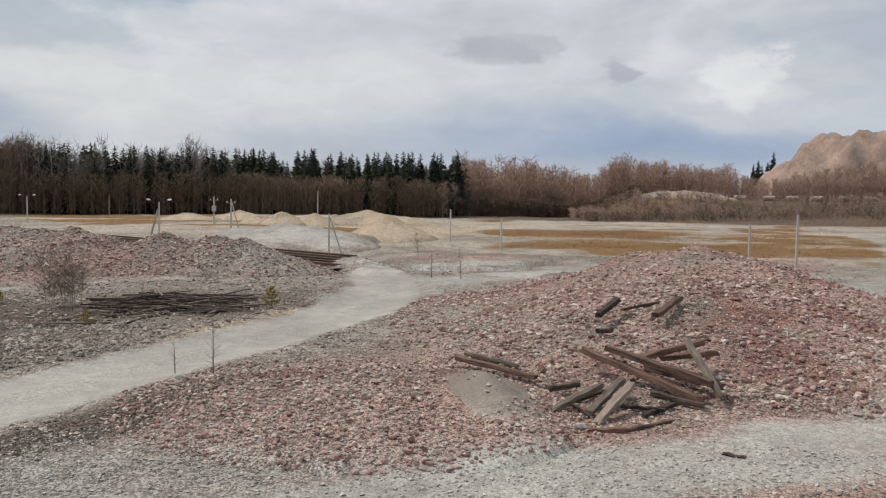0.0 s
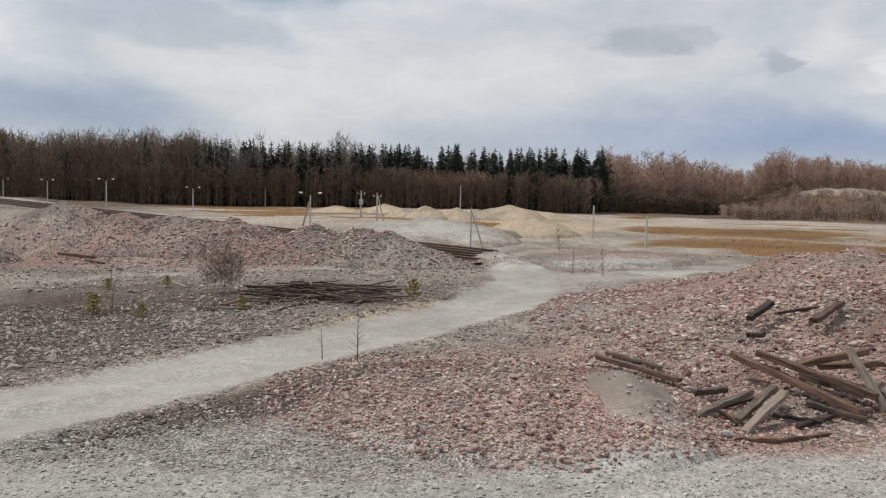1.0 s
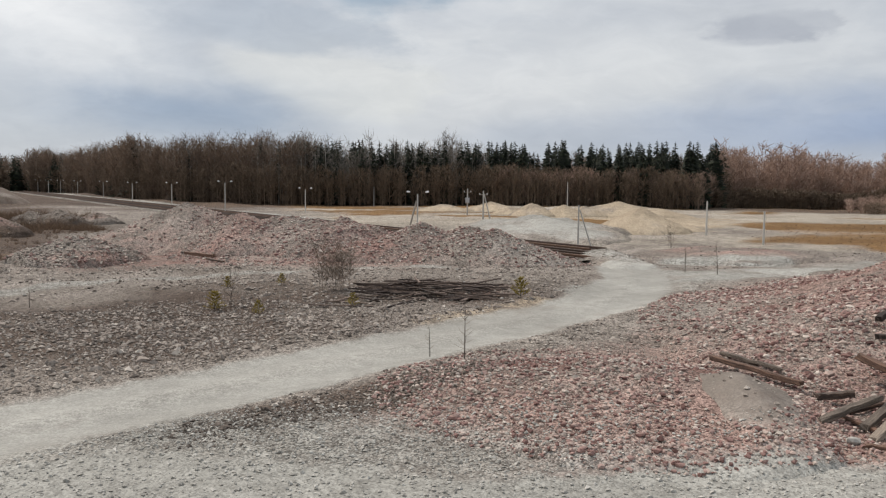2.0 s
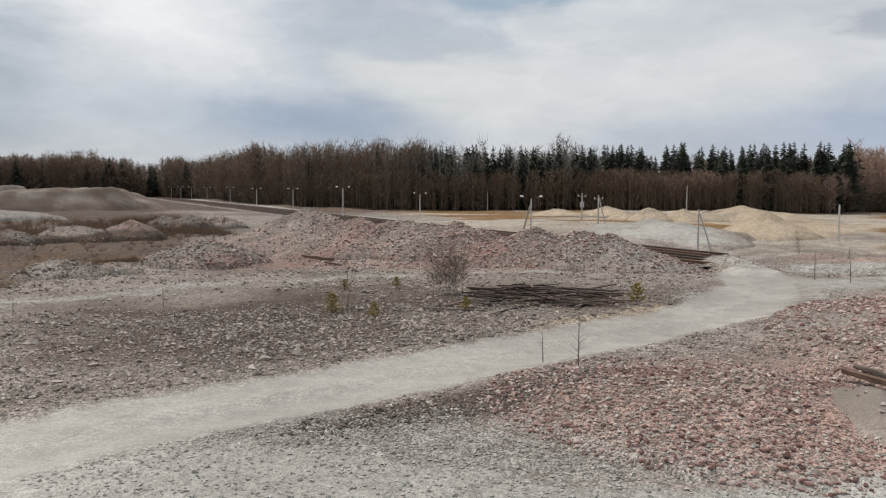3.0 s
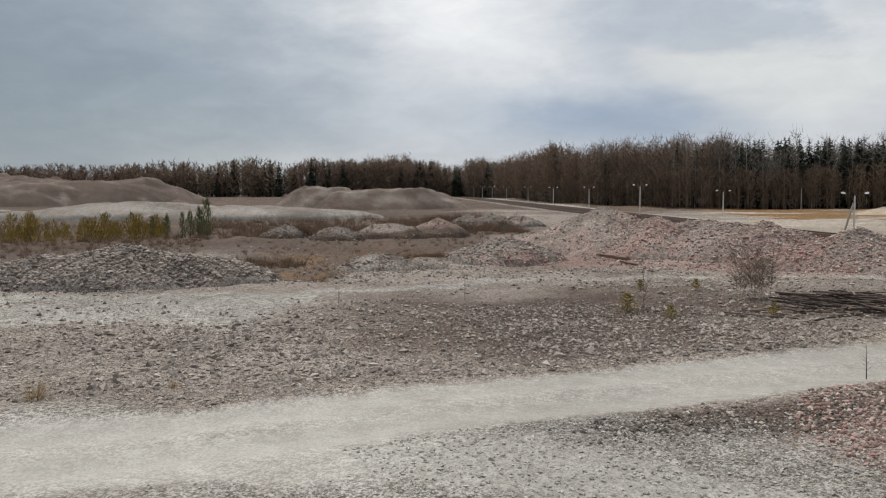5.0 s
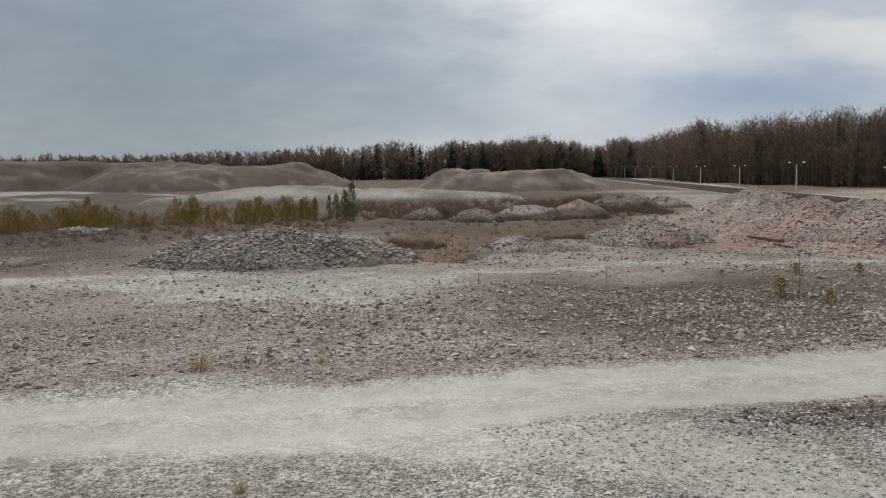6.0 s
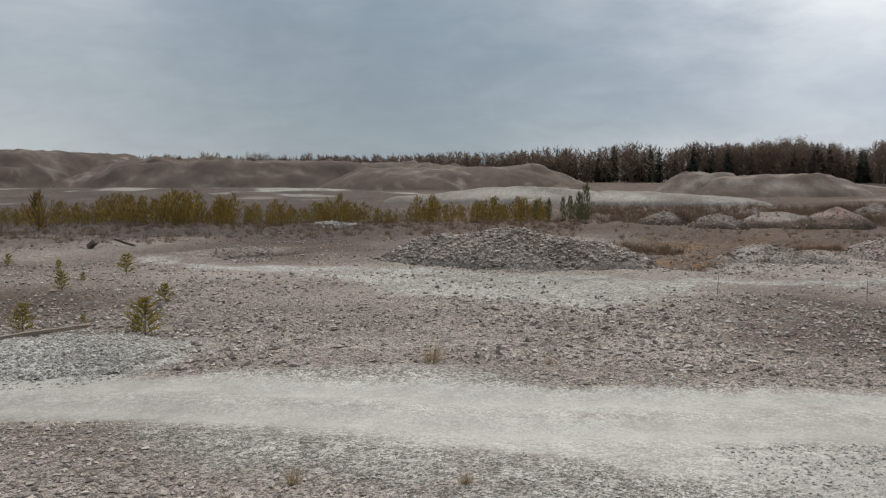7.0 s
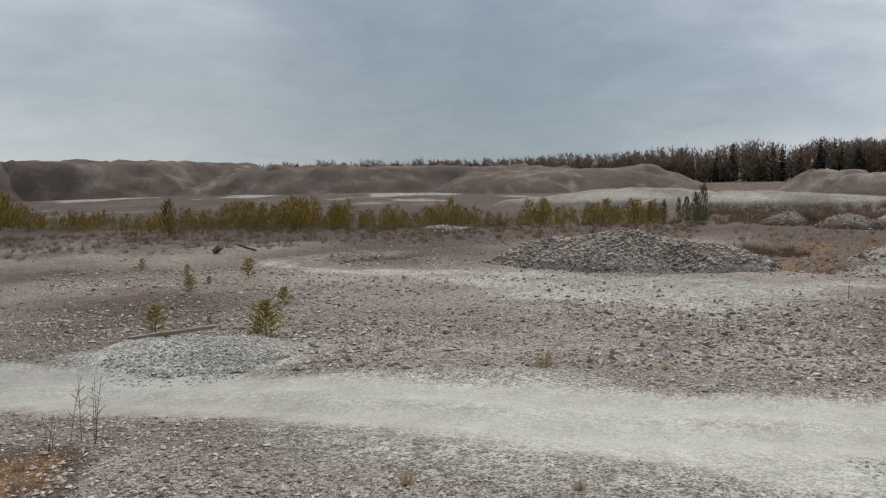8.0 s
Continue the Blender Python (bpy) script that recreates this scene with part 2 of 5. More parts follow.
M_WEED = isle("dry_brown_weeds", [(0.09, 0.058, 0.038), (0.16, 0.105, 0.068), (0.25, 0.17, 0.115)], 0.9, 0.2)
M_STRAW = isle("dry_grass", [(0.20, 0.15, 0.095), (0.37, 0.285, 0.185), (0.55, 0.44, 0.30)], 0.9, 0.5)

# ---- building helpers ----


def mesh_np(name, V, F, mat, smooth=False, attrs=None):
    me = bpy.data.meshes.new(name)
    V, F = np.asarray(V, np.float32), np.asarray(F, np.int32)
    k = F.shape[1]
    me.vertices.add(len(V))
    me.vertices.foreach_set("co", V.ravel())
    me.loops.add(F.size)
    me.loops.foreach_set("vertex_index", F.ravel())
    me.polygons.add(len(F))
    me.polygons.foreach_set("loop_start", np.arange(0, F.size, k, dtype=np.int32))
    me.polygons.foreach_set("use_smooth", np.full(len(F), smooth))
    me.update(calc_edges=True)
    for key, val in (attrs or {}).items():
        me.attributes.new(key, "FLOAT", "POINT").data.foreach_set("value", np.asarray(val, np.float32))
    me.materials.append(mat)
    return me


def part_np(name, V, F, mat, parent=None, label="", smooth=False, attrs=None):
    ob = new(name, mesh_np(name, V, F, mat, smooth, attrs))
    if parent:
        ob.parent = parent
    return tagged(ob, label)


def thing(name, at, label, category, group="", turn=0.0):
    ob = new(name)
    ob.matrix_world = pose(*at, 0, 0, turn)
    return tagged(ob, label, category, group)


def merge(parts):
    Vs, Fs, n = [], [], 0
    for V, F in parts:
        Vs.append(V), Fs.append(F + n)
        n += len(V)
    return np.concatenate(Vs), np.concatenate(Fs)


def tube(pts, radii, sides=6):
    """A tapered tube along pts, closed at its ends, in triangles."""
    pts = np.asarray(pts, float)
    V, F = [], []
    for i, (p, r) in enumerate(zip(pts, radii)):
        d = pts[min(i + 1, len(pts) - 1)] - pts[max(i - 1, 0)]
        d = d / (np.linalg.norm(d) + 1e-9)
        a = np.cross(d, (0.31, 0.95, 0.05) if abs(d[1]) < 0.9 else (1, 0, 0))
        a /= np.linalg.norm(a)
        b = np.cross(d, a)
        for s in range(sides):
            w = 2 * math.pi * s / sides
            V.append(p + r * (math.cos(w) * a + math.sin(w) * b))
    for i in range(len(pts) - 1):
        for s in range(sides):
            a, b = i * sides + s, i * sides + (s + 1) % sides
            F += [(a, b, b + sides), (a, b + sides, a + sides)]
    n = len(V)
    V += [pts[0], pts[-1]]
    for s in range(sides):
        F += [(n, (s + 1) % sides, s), (n + 1, n - sides + s, n - sides + (s + 1) % sides)]
    return np.array(V), np.array(F, int)


def box(sx, sy, sz, at=(0, 0, 0), bevel=0.12):
    """A box with chamfered long edges (along x), in triangles."""
    c = bevel * min(sy, sz)
    y, z = sy / 2, sz / 2
    ring = [(-y + c, -z), (y - c, -z), (y, -z + c), (y, z - c), (y - c, z), (-y + c, z), (-y, z - c), (-y, -z + c)]
    V = [(x, a, b) for x in (-sx / 2, sx / 2) for a, b in ring]
    F = [t for s in range(8) for t in ((s, (s + 1) % 8, (s + 1) % 8 + 8), (s, (s + 1) % 8 + 8, s + 8))]
    F += [(0, s + 1, s) for s in range(1, 7)] + [(8, 8 + s, 9 + s) for s in range(1, 7)]
    return np.array(V, float) + np.array(at, float), np.array(F, int)


def blades(base, tip, width, rng):
    """Thin triangles from base to tip."""
    n = len(base)
    d = tip - base
    side = np.cross(d, rng.normal(size=(n, 3)))
    side /= np.linalg.norm(side, axis=1, keepdims=True) + 1e-9
    w = np.broadcast_to(np.asarray(width, float), (n,))[:, None]
    V = np.stack([base - side * w / 2, base + side * w / 2, tip], 1).reshape(-1, 3)
    return V, np.arange(3 * n).reshape(-1, 3)


def place(V, F, xs, ys, zs, scale, turn):
    """Many copies of one template joined: arrays of places, sizes and turns."""
    n, k = len(xs), len(V)
    c, s = np.cos(turn), np.sin(turn)
    sc = scale if np.ndim(scale) == 2 else np.stack([scale] * 3, 1)
    X = V[None, :, 0] * sc[:, :1]
    Y = V[None, :, 1] * sc[:, 1:2]
    Z = V[None, :, 2] * sc[:, 2:3]
    W = np.stack([X * c[:, None] - Y * s[:, None] + xs[:, None], X * s[:, None] + Y * c[:, None] + ys[:, None], Z + zs[:, None]], -1)
    return W.reshape(-1, 3), (F[None] + (np.arange(n) * k)[:, None, None]).reshape(-1, F.shape[1])


def value(x, y, size, seed):
    """Smooth value noise, -1 to 1."""
    u, v = np.asarray(x) / size + seed * 17.3, np.asarray(y) / size - seed * 9.1
    i, j = np.floor(u), np.floor(v)
    fu, fv = u - i, v - j
    fu, fv = fu * fu * (3 - 2 * fu), fv * fv * (3 - 2 * fv)

    def h(a, b):
        q = np.sin(a * 127.1 + b * 311.7 + seed * 74.7) * 43758.5453
        return (q - np.floor(q)) * 2 - 1
    return (h(i, j) * (1 - fu) + h(i + 1, j) * fu) * (1 - fv) + (h(i, j + 1) * (1 - fu) + h(i + 1, j + 1) * fu) * fv


def fbm(x, y, size, seed, octaves=4):
    return sum(value(x, y, size / 2 ** k, seed + k) / 2 ** k for k in range(octaves))


def step(e0, e1, x):
    t = np.clip((x - e0) / (e1 - e0), 0, 1)
    return t * t * (3 - 2 * t)


def along(x, y, pts):
    """Distance to a polyline."""
    best = np.full(np.shape(x), 1e9)
    for (ax, ay), (bx, by) in zip(pts[:-1], pts[1:]):
        dx, dy = bx - ax, by - ay
        t = np.clip(((x - ax) * dx + (y - ay) * dy) / (dx * dx + dy * dy), 0, 1)
        best = np.minimum(best, np.hypot(x - ax - t * dx, y - ay - t * dy))
    return best


def inside(x, y, poly):
    """Signed distance to a polygon, positive inside."""
    d = along(x, y, poly + poly[:1])
    odd = np.zeros(np.shape(x), bool)
    for (ax, ay), (bx, by) in zip(poly, poly[1:] + poly[:1]):
        with np.errstate(divide="ignore", invalid="ignore"):
            cut = (ay > y) != (by > y)
            odd ^= cut & (x < (bx - ax) * (y - ay) / (by - ay + 1e-12) + ax)
    return np.where(odd, d, -d)


def polar(az_deg, r):
    return -r * np.sin(np.radians(az_deg)), r * np.cos(np.radians(az_deg))


# ---- the plan ----
ROAD = [(-28, -24), (-22.8, -13), (-20.3, -7.5), (-18.5, -2.9), (-16.2, 2), (-14.2, 5.4), (-13.0, 8.8), (-12.2, 11.2), (-10.6, 14.6), (-9.2, 18), (-7, 23.3), (-5.2, 28), (-3.7, 32.5), (-3.0, 37), (-3.0, 42), (-4.0, 48)]
FORK = [(-3.4, 36), (-0.8, 43), (3.0, 47), (9, 54.5), (18, 60)]
NEAR = [(-15.5, 2), (-11.5, 7), (-8.5, 9.6), (-5, 10.4), (-1, 11.2), (3, 13.1), (6.2, 14.4), (9, 15.4), (18, 18.6)]
TRACK = [(-47, -2.5), (-42.5, 0), (-39, 6), (-35, 12), (-31, 17), (-27.5, 22), (-25.5, 31), (-19, 38.5), (-14, 42.3)]
CLEARING = [(-41, 1.5), (-35, 11), (-31, 18), (-27, 20), (-24.5, 14), (-26, 10.5), (-31, 6.5)]
MEADOW = [(4.2, 88), (9.5, 111), (22.6, 121), (42, 123), (54, 148), (72, 161), (49, 93), (30.4, 60), (24.4, 50.4), (20, 56), (11.5, 75), (5.2, 76)]
WEEDS = [(-36.5, 21), (-31.8, 22.6), (-36.2, 27.5), (-41, 40), (-58, 36), (-48, 26)]
WASH = [(-3, 44.5), (2, 43.5), (9.5, 50), (11, 56), (4, 57), (-3, 54.5)]
RAIL_A, RAIL_B = (-5.0, 53.0), (-325.0, 316.5)
rail_d = np.array([RAIL_B[0] - RAIL_A[0], RAIL_B[1] - RAIL_A[1]])
rail_d = rail_d / np.hypot(*rail_d)


def ground_z(x, y):
    x, y = np.asarray(x, float), np.asarray(y, float)
    r = np.hypot(x, y)
    a = np.degrees(np.arctan2(-x, y))
    z = 0.10 * fbm(x, y, 9, 3) * step(8, 20, r) + (0.035 + 0.05 * step(16, 24, r) * step(1.8, 3.5, along(x, y, ROAD))) * fbm(x, y, 1.9, 9, 3)
    z += 0.5 * fbm(x, y, 60, 5, 3) * step(60, 140, r)
    # tyre-worn roads lie a little lower
    road = along(x, y, ROAD)
    z -= 0.12 * (1 - step(1.2, 2.6, road)) + 0.05 * np.exp(-((road - 0.85) / 0.28) ** 2)
    # bank behind the brushwood, to the right
    z += 5.7 * step(188, 234, r) * (1 - step(-13.5, -9.5, a)) * step(-120, -60, a)
    # shallow weedy pit behind the clearing
    z -= 0.55 * step(-0.3, 2.2, inside(x, y, WEEDS))
    # the railway lies level in a shallow cut
    cut = (1 - step(4.5, 13, along(x, y, [RAIL_A, RAIL_B]))) * step(46, 54, r)
    z = z * (1 - cut) - 0.30 * cut
    # mound on which the viewer stands
    z += 2.9 * (1 - step(1.5, 8.5, r))
    return z


# ---- ground: one sheet out to the horizon ----
ang = np.radians(np.concatenate([np.arange(-36, 116, 0.36), np.arange(116, 324, 3.5)]))
rad = np.concatenate([[0.0, 1.0, 2.0, 3.2, 4.6, 6.0, 7.4], 8.6 * 1.018 ** np.arange(0, 340)])
rad = np.append(rad[rad < 3400], 3600)
R_, A_ = np.meshgrid(rad, ang, indexing="ij")
gx, gy = (-R_ * np.sin(A_)).ravel(), (R_ * np.cos(A_)).ravel()
nr, na = len(rad), len(ang)
i_, j_ = np.meshgrid(np.arange(nr - 1), np.arange(na), indexing="ij")
quads = np.stack([i_ * na + j_, i_ * na + (j_ + 1) % na, (i_ + 1) * na + (j_ + 1) % na, (i_ + 1) * na + j_], -1).reshape(-1, 4)[:, ::-1]




def rust(x, y):
    """Patches of darker red stone; the large heap's shaded right face is painted in too."""
    f = fbm(x, y, 7, 91, 4) + 0.75 * np.exp(-((x - 15) / 6) ** 2 - ((y - 27) / 8) ** 2) + 0.7 * np.exp(-((x + 3.6) / 1.5) ** 2 - ((y - 18.4) / 1.6) ** 2) - 0.5 * np.exp(-((x - 5) / 2.5) ** 2 - ((y - 25) / 3.5) ** 2)
    return 0.95 * step(0.0, 0.75, f)


def masks(x, y):
    r, a = np.hypot(x, y), np.degrees(np.arctan2(-x, y))
    w = 0.5 * fbm(x, y, 2.5, 21, 3)
    wide = 0.5 * fbm(x, y, 14, 27, 4)
    road = along(x, y, ROAD)
    worn = (1 - step(1.3, 2.2, road + 0.35 * w)) * (1 - 0.25 * (1 - step(0.15, 0.5, road + 0.3 * w)))
    worn = np.maximum(worn, 0.5 * (1 - step(0.8, 2.2, along(x, y, FORK) + w)))
    worn = np.maximum(worn, 0.7 * (1 - step(0.5, 1.7, np.abs(along(x, y, NEAR) - 0.3) + w)))
    lane_mark = fbm(road, (x + y) * 0.06, 0.55, 47, 2)
    pale = (1 - step(1.5, 2.15, road + 0.45 * w)) * (1 - 0.3 * step(0.1, 0.8, lane_mark))
    pale = np.maximum(pale, (0.45 + 0.5 * step(-0.4, 0.4, fbm(x, y * 2.5, 3, 49, 4))) * (1 - step(1.0, 3.0, along(x, y, FORK) + 1.4 * w)))
    pale = np.maximum(pale, (0.9 - 0.12 * step(-1, 5, x)) * (1 - step(0.7, 2.2, along(x, y, NEAR) + 0.9 * w)))
    pale = np.maximum(pale, 0.62 * (1 - step(-2, 3, x)) * (1 - step(2.6, 5.0, along(x, y, NEAR) + 1.2 * w)))
    pale = np.maximum(pale, 0.85 * (1 - step(2.6, 4.0, np.hypot((x + 21.8) * 1.2, y + 3.6) + w)))
    wash = step(-0.6, 1.4, inside(x, y, WASH) + 1.2 * w) * step(-0.35, 0.35, fbm(x, y * 3.4, 5, 44, 4) + 0.1)
    pale = np.maximum(pale, 0.95 * wash)
    pale = np.maximum(pale, 0.7 * (1 - step(-24, -20, a)) * step(40, 50, r) * (1 - step(125, 150, r)) * step(1.0, 4.0, -inside(x, y, MEADOW)))
    pale = np.maximum(pale, 0.6 * step(68, 76, a) * step(150, 190, r) * step(-0.1, 0.5, fbm(x * 0.35, y, 16, 46, 4)))
    pale = np.maximum(pale, 0.75 * (1 - step(0.2, 1.3, along(x, y, TRACK) + w)))
    pale = np.maximum(pale, 0.7 * step(-1.5, 1.5, inside(x, y, CLEARING) + 2 * w))
    pale = np.maximum(pale, 0.55 * (1 - step(4.2, 6.4, np.hypot(x + 4, y - 7.5) * 0.9 + w)))
    # verge of yellowish fines on the road's far side
    sand = 0.55 * (1 - step(0.3, 1.3, along(x, y, [(-8.6, 25.4), (-6.6, 29.6), (-5.6, 32)]) + w))
    sand = np.maximum(sand, (1 - step(5, 15, np.hypot((x + 10) * 0.7, (y - 112) * 0.40) + 6 * w)))
    cream = step(60, 78, r + 8 * w) * (1 - step(24, 33, a)) * step(-60, -40, a) * (0.8 + 0.8 * wide) * (1 - 0.85 * step(172, 192, r + 10 * wide))
    far = step(50, 66, r + 8 * wide) * step(39, 46, a)
    straw = 0.3 * far * (0.5 + 0.9 * wide)
    straw = np.maximum(straw, step(-4, 3, inside(x, y, MEADOW) + 7 * wide) * (0.8 + 1.1 * wide - 0.55 * (1 - step(-19, -11, a)) * step(-0.3, 0.5, fbm(x, y * 2.0, 9, 63, 4))))
    straw = np.maximum(straw, 0.42 * step(-1.5, 1.5, inside(x, y, WEEDS) + 2 * w) * (0.7 + 1.3 * w))
    patch = np.hypot((x + 13) / 7, (y - 101) / 13) + 0.5 * w
    straw = np.maximum(straw, 0.9 * (1 - step(0.6, 1.1, patch)))
    streak = fbm(x, y * 3.0, 22, 41, 3)
    straw = np.maximum(straw, step(96, 112, r) * (1 - step(24, 33, a)) * step(-28, -16, a) * step(0.05, 0.6, streak + 0.02 * (a - 4)) * 0.95)
    straw = np.maximum(straw, 0.3 * step(165, 190, r + 10 * wide) * step(-45, -30, a) * (1 - step(36, 46, a)))
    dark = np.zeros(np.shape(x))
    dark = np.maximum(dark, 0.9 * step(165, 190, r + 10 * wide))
    red = (1 - step(13, 22, np.hypot(x - 8, (y - 27) * 0.8) + 3 * w)) * (0.62 + 0.9 * wide)
    red = np.maximum(red, 0.6 * (1 - step(4, 9, np.hypot(x + 1.5, y - 19) + w)))
    red = np.maximum(red, 0.45 * step(40, 48, r) * (1 - step(58, 66, r)) * step(8, 14, a) * (1 - step(40, 50, a)))
    red = np.maximum(red, 0.22 * step(44, 48, r) * (1 - step(62, 70, r)) * step(-14, -9, a) * (1 - step(4, 8, a)))
    red = np.maximum(red * step(2.4, 5.0, road + w), 0.75 * (1 - step(2.4, 4.4, np.hypot(x - 7.5, y - 11.4))))
    red = np.maximum(red, 0.3 * step(0, 4, x) * (1 - step(0.5, 4.0, along(x, y, NEAR) + w)))
    red = np.maximum(red, 0.6 * (1 - step(-19, -14, a)) * step(-1, 3, inside(x, y, MEADOW)))
    dark = np.maximum(dark, 0.35 * (1 - step(-19, -14, a)) * step(-1, 3, inside(x, y, MEADOW)) * (1 + wide))
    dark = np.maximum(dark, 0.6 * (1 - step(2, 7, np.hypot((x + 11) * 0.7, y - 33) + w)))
    dark = np.maximum(dark, 0.5 * step(10, 16, a) * (1 - step(48, 66, a)) * step(17, 24, r) * (1 - step(42, 50, r)) * step(2.2, 3.6, road) * (0.9 + 1.8 * wide + 0.8 * w))
    litter = along(x, y, [(-8.8, 12.2), (-6.5, 15.2), (-4.6, 18.2)]) + w
    dark = np.maximum(dark, 0.8 * (1 - step(0.5, 1.5, litter)))
    dark = np.maximum(dark, 0.8 * step(-3, 2, inside(x, y, WEEDS) + 2 * wide))
    moss = np.hypot((x + 13.1) * 0.8, y + 5.2) + 0.8 * w
    dark = np.maximum(dark, 0.95 * (1 - step(0.9, 2.2, moss)))
    straw = np.maximum(straw, 0.6 * (1 - step(0.5, 1.7, moss)))
    dark = np.maximum(dark, 0.34 * step(14, 30, a) * step(19, 27, r) * step(2.2, 3.6, road) * (1 + 1.2 * wide))
    dark = np.maximum(dark, 0.45 * step(50, 62, a) * step(38, 48, r) * (1 + wide))
    verge = step(1.7, 2.5, road) * (1 - step(3.0, 6.5, road))
    dark = np.maximum(dark, 0.42 * verge * step(0.0, 0.4, wide + 0.25))
    # far and left ground darkened in colour for cloud shade and lens falloff
    dark = np.maximum(dark, 0.95 * far * (0.95 + 0.8 * wide))
    dark = np.maximum(dark, np.maximum(0.85 * step(78, 102, a) * step(16, 36, r), 0.9 * step(68, 86, a) * step(33, 45, r)) * (0.85 + wide))
    dark = np.maximum(dark, (1 - step(2.0, 3.6, along(x, y, [RAIL_A, RAIL_B]))) * step(66, 80, r))
    lane = [(RAIL_A[0] + 0.635 * 7.5, RAIL_A[1] + 0.77 * 7.5), (RAIL_B[0] + 0.635 * 7.5, RAIL_B[1] + 0.77 * 7.5)]
    pale = np.maximum(pale, 0.9 * (1 - step(1.6, 3.2, along(x, y, lane))) * step(95, 125, r))
    # cloud shade over the far left plain, painted into the ground colour
    shade_and_scrub = 0.6 * step(68, 80, a) * step(52, 66, r + 8 * wide) * (0.9 + 0.8 * wide)
    straw, cream = straw * (1 - pale), cream * (1 - 0.5 * pale)
    c = lambda q: np.clip(q, 0, 1)
    return {"pale": c(pale), "straw": c(straw), "red": c(red), "sand": c(sand), "dark": c(dark), "shade_and_scrub": c(shade_and_scrub), "cream": c(cream), "worn": c(worn), "rust": c(np.minimum(rust(x, y), red))}


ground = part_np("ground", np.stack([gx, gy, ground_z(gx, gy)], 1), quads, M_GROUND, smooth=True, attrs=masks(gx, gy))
tagged(ground, "grey crushed limestone ground with pale tracks", "ground", kind="structure")

# ---- heaps ----
rng = np.random.default_rng(11)
HEAPS, MOUNDS = {}, {}


def heap_z(key, x, y):
    cx, cy, rx, ry, turn, h, power, rough = HEAPS[key]
    t = radians(turn)
    u = ((x - cx) * math.cos(t) + (y - cy) * math.sin(t)) / rx
    v = (-(x - cx) * math.sin(t) + (y - cy) * math.cos(t)) / ry
    d = np.hypot(u, v) * (1 + rough * fbm(x, y, 0.8 * min(rx, ry), len(key) * 1.0 + cx))
    if "spoil" in key or key in ("hill", "shoulder"):
        # tipped spoil: flat top, straight flanks cut by gullies
        d = d * (1 + (0.06 if key == "hill" else 0.035) * fbm(x, y, 8, 37))
        prof = np.clip((1 - d) * min(rx, ry) / power, 0, 1) * (1 + 0.07 * fbm(x, y, 4.5, 39, 3))
    else:
        prof = np.clip(1 - d, 0, 1) ** power
    prof = prof * (1 + 0.12 * fbm(x, y, max(2.2, 0.22 * rx), 33)) - 0.25 * step(0.9, 1.15, d)
    return ground_z(x, y) + h * prof


def heap(key, cx, cy, rx, ry, turn, h, power, zone, name, label, n=90):
    far = "spoil" in name or "sand" in name
    HEAPS[key] = (cx, cy, rx, ry, turn, h, power, 0.05 if far else 0.16)
    rr, aa = np.linspace(0, 1.2, n // 3), np.linspace(0, 2 * math.pi, n, endpoint=False)
    R2, A2 = np.meshgrid(rr, aa, indexing="ij")
    u, v, t = R2 * np.cos(A2) * rx, R2 * np.sin(A2) * ry, radians(turn)
    x, y = (cx + u * math.cos(t) - v * math.sin(t)).ravel(), (cy + u * math.sin(t) + v * math.cos(t)).ravel()
    i2, j2 = np.meshgrid(np.arange(len(rr) - 1), np.arange(n), indexing="ij")
    F = np.stack([i2 * n + j2, (i2 + 1) * n + j2, (i2 + 1) * n + (j2 + 1) % n, i2 * n + (j2 + 1) % n], -1).reshape(-1, 4)
    z = heap_z(key, x, y)
    w = 0.5 * fbm(x, y, 3.0, 55, 3)
    at = {k: np.zeros(len(x)) for k in ZONE_NAMES}
    for k, amount in zone.items():
        at[k] = np.clip(amount * (1 + 0.9 * w), 0, 1)
    if key in ("main", "front") or "left" in key:
        at["rust"] = rust(x, y) * (0.35 if "left" in key else 1.0)
    if far:
        at["worn"] = np.full(len(x), 0.55)
    if "spoil" in key or key == "hill":
        rim = (z - ground_z(x, y)) / h
        scar = step(0.3, 0.7, fbm(x, y, 9, 57, 4)) * step(0.4, 0.7, rim) * (1 - step(0.85, 0.98, rim))
        at["pale"] = np.maximum(at["pale"], 0.28 * scar)
    if not far and key != "tip":
        edge, around = step(0.5, 0.95, R2.ravel() + 0.25 * w), masks(x, y)
        at = {k: at[k] * (1 - edge) + around[k] * edge for k in ZONE_NAMES}
    ob = part_np(name, np.stack([x - cx, y - cy, z], 1), F, M_GROUND, smooth=True, attrs=at)
    ob.matrix_world = pose(cx, cy, 0)
    MOUNDS[key] = ob
    return tagged(ob, label, "mound")


def pz(a, r):
    x, y = polar(a, r)
    return float(x), float(y)


heap("main", 10.6, 33.5, 11.0, 17.0, -12, 2.9, 1.15, {"red": 0.8}, "rubble_mound", "large heap of reddish crushed limestone beside timbers", 150)
heap("front", -1.6, 17.2, 5.2, 4.6, 12, 0.75, 0.9, {"red": 0.6}, "rubble_mound", "low heap of reddish and grey crushed limestone", 120)
heap("slide", 0.95, 16.7, 1.5, 3.3, 14, 0.85, 0.85, {"worn": 0.8, "dark": 0.3}, "rubble_mound", "small smooth tongue of fine grey gravel", 48)
heap("long", -39.3, 15.5, 8.0, 3.6, 57, 1.75, 0.75, {"dark": 0.5}, "rubble_mound", "long heap of grey crushed limestone with a plank", 120)
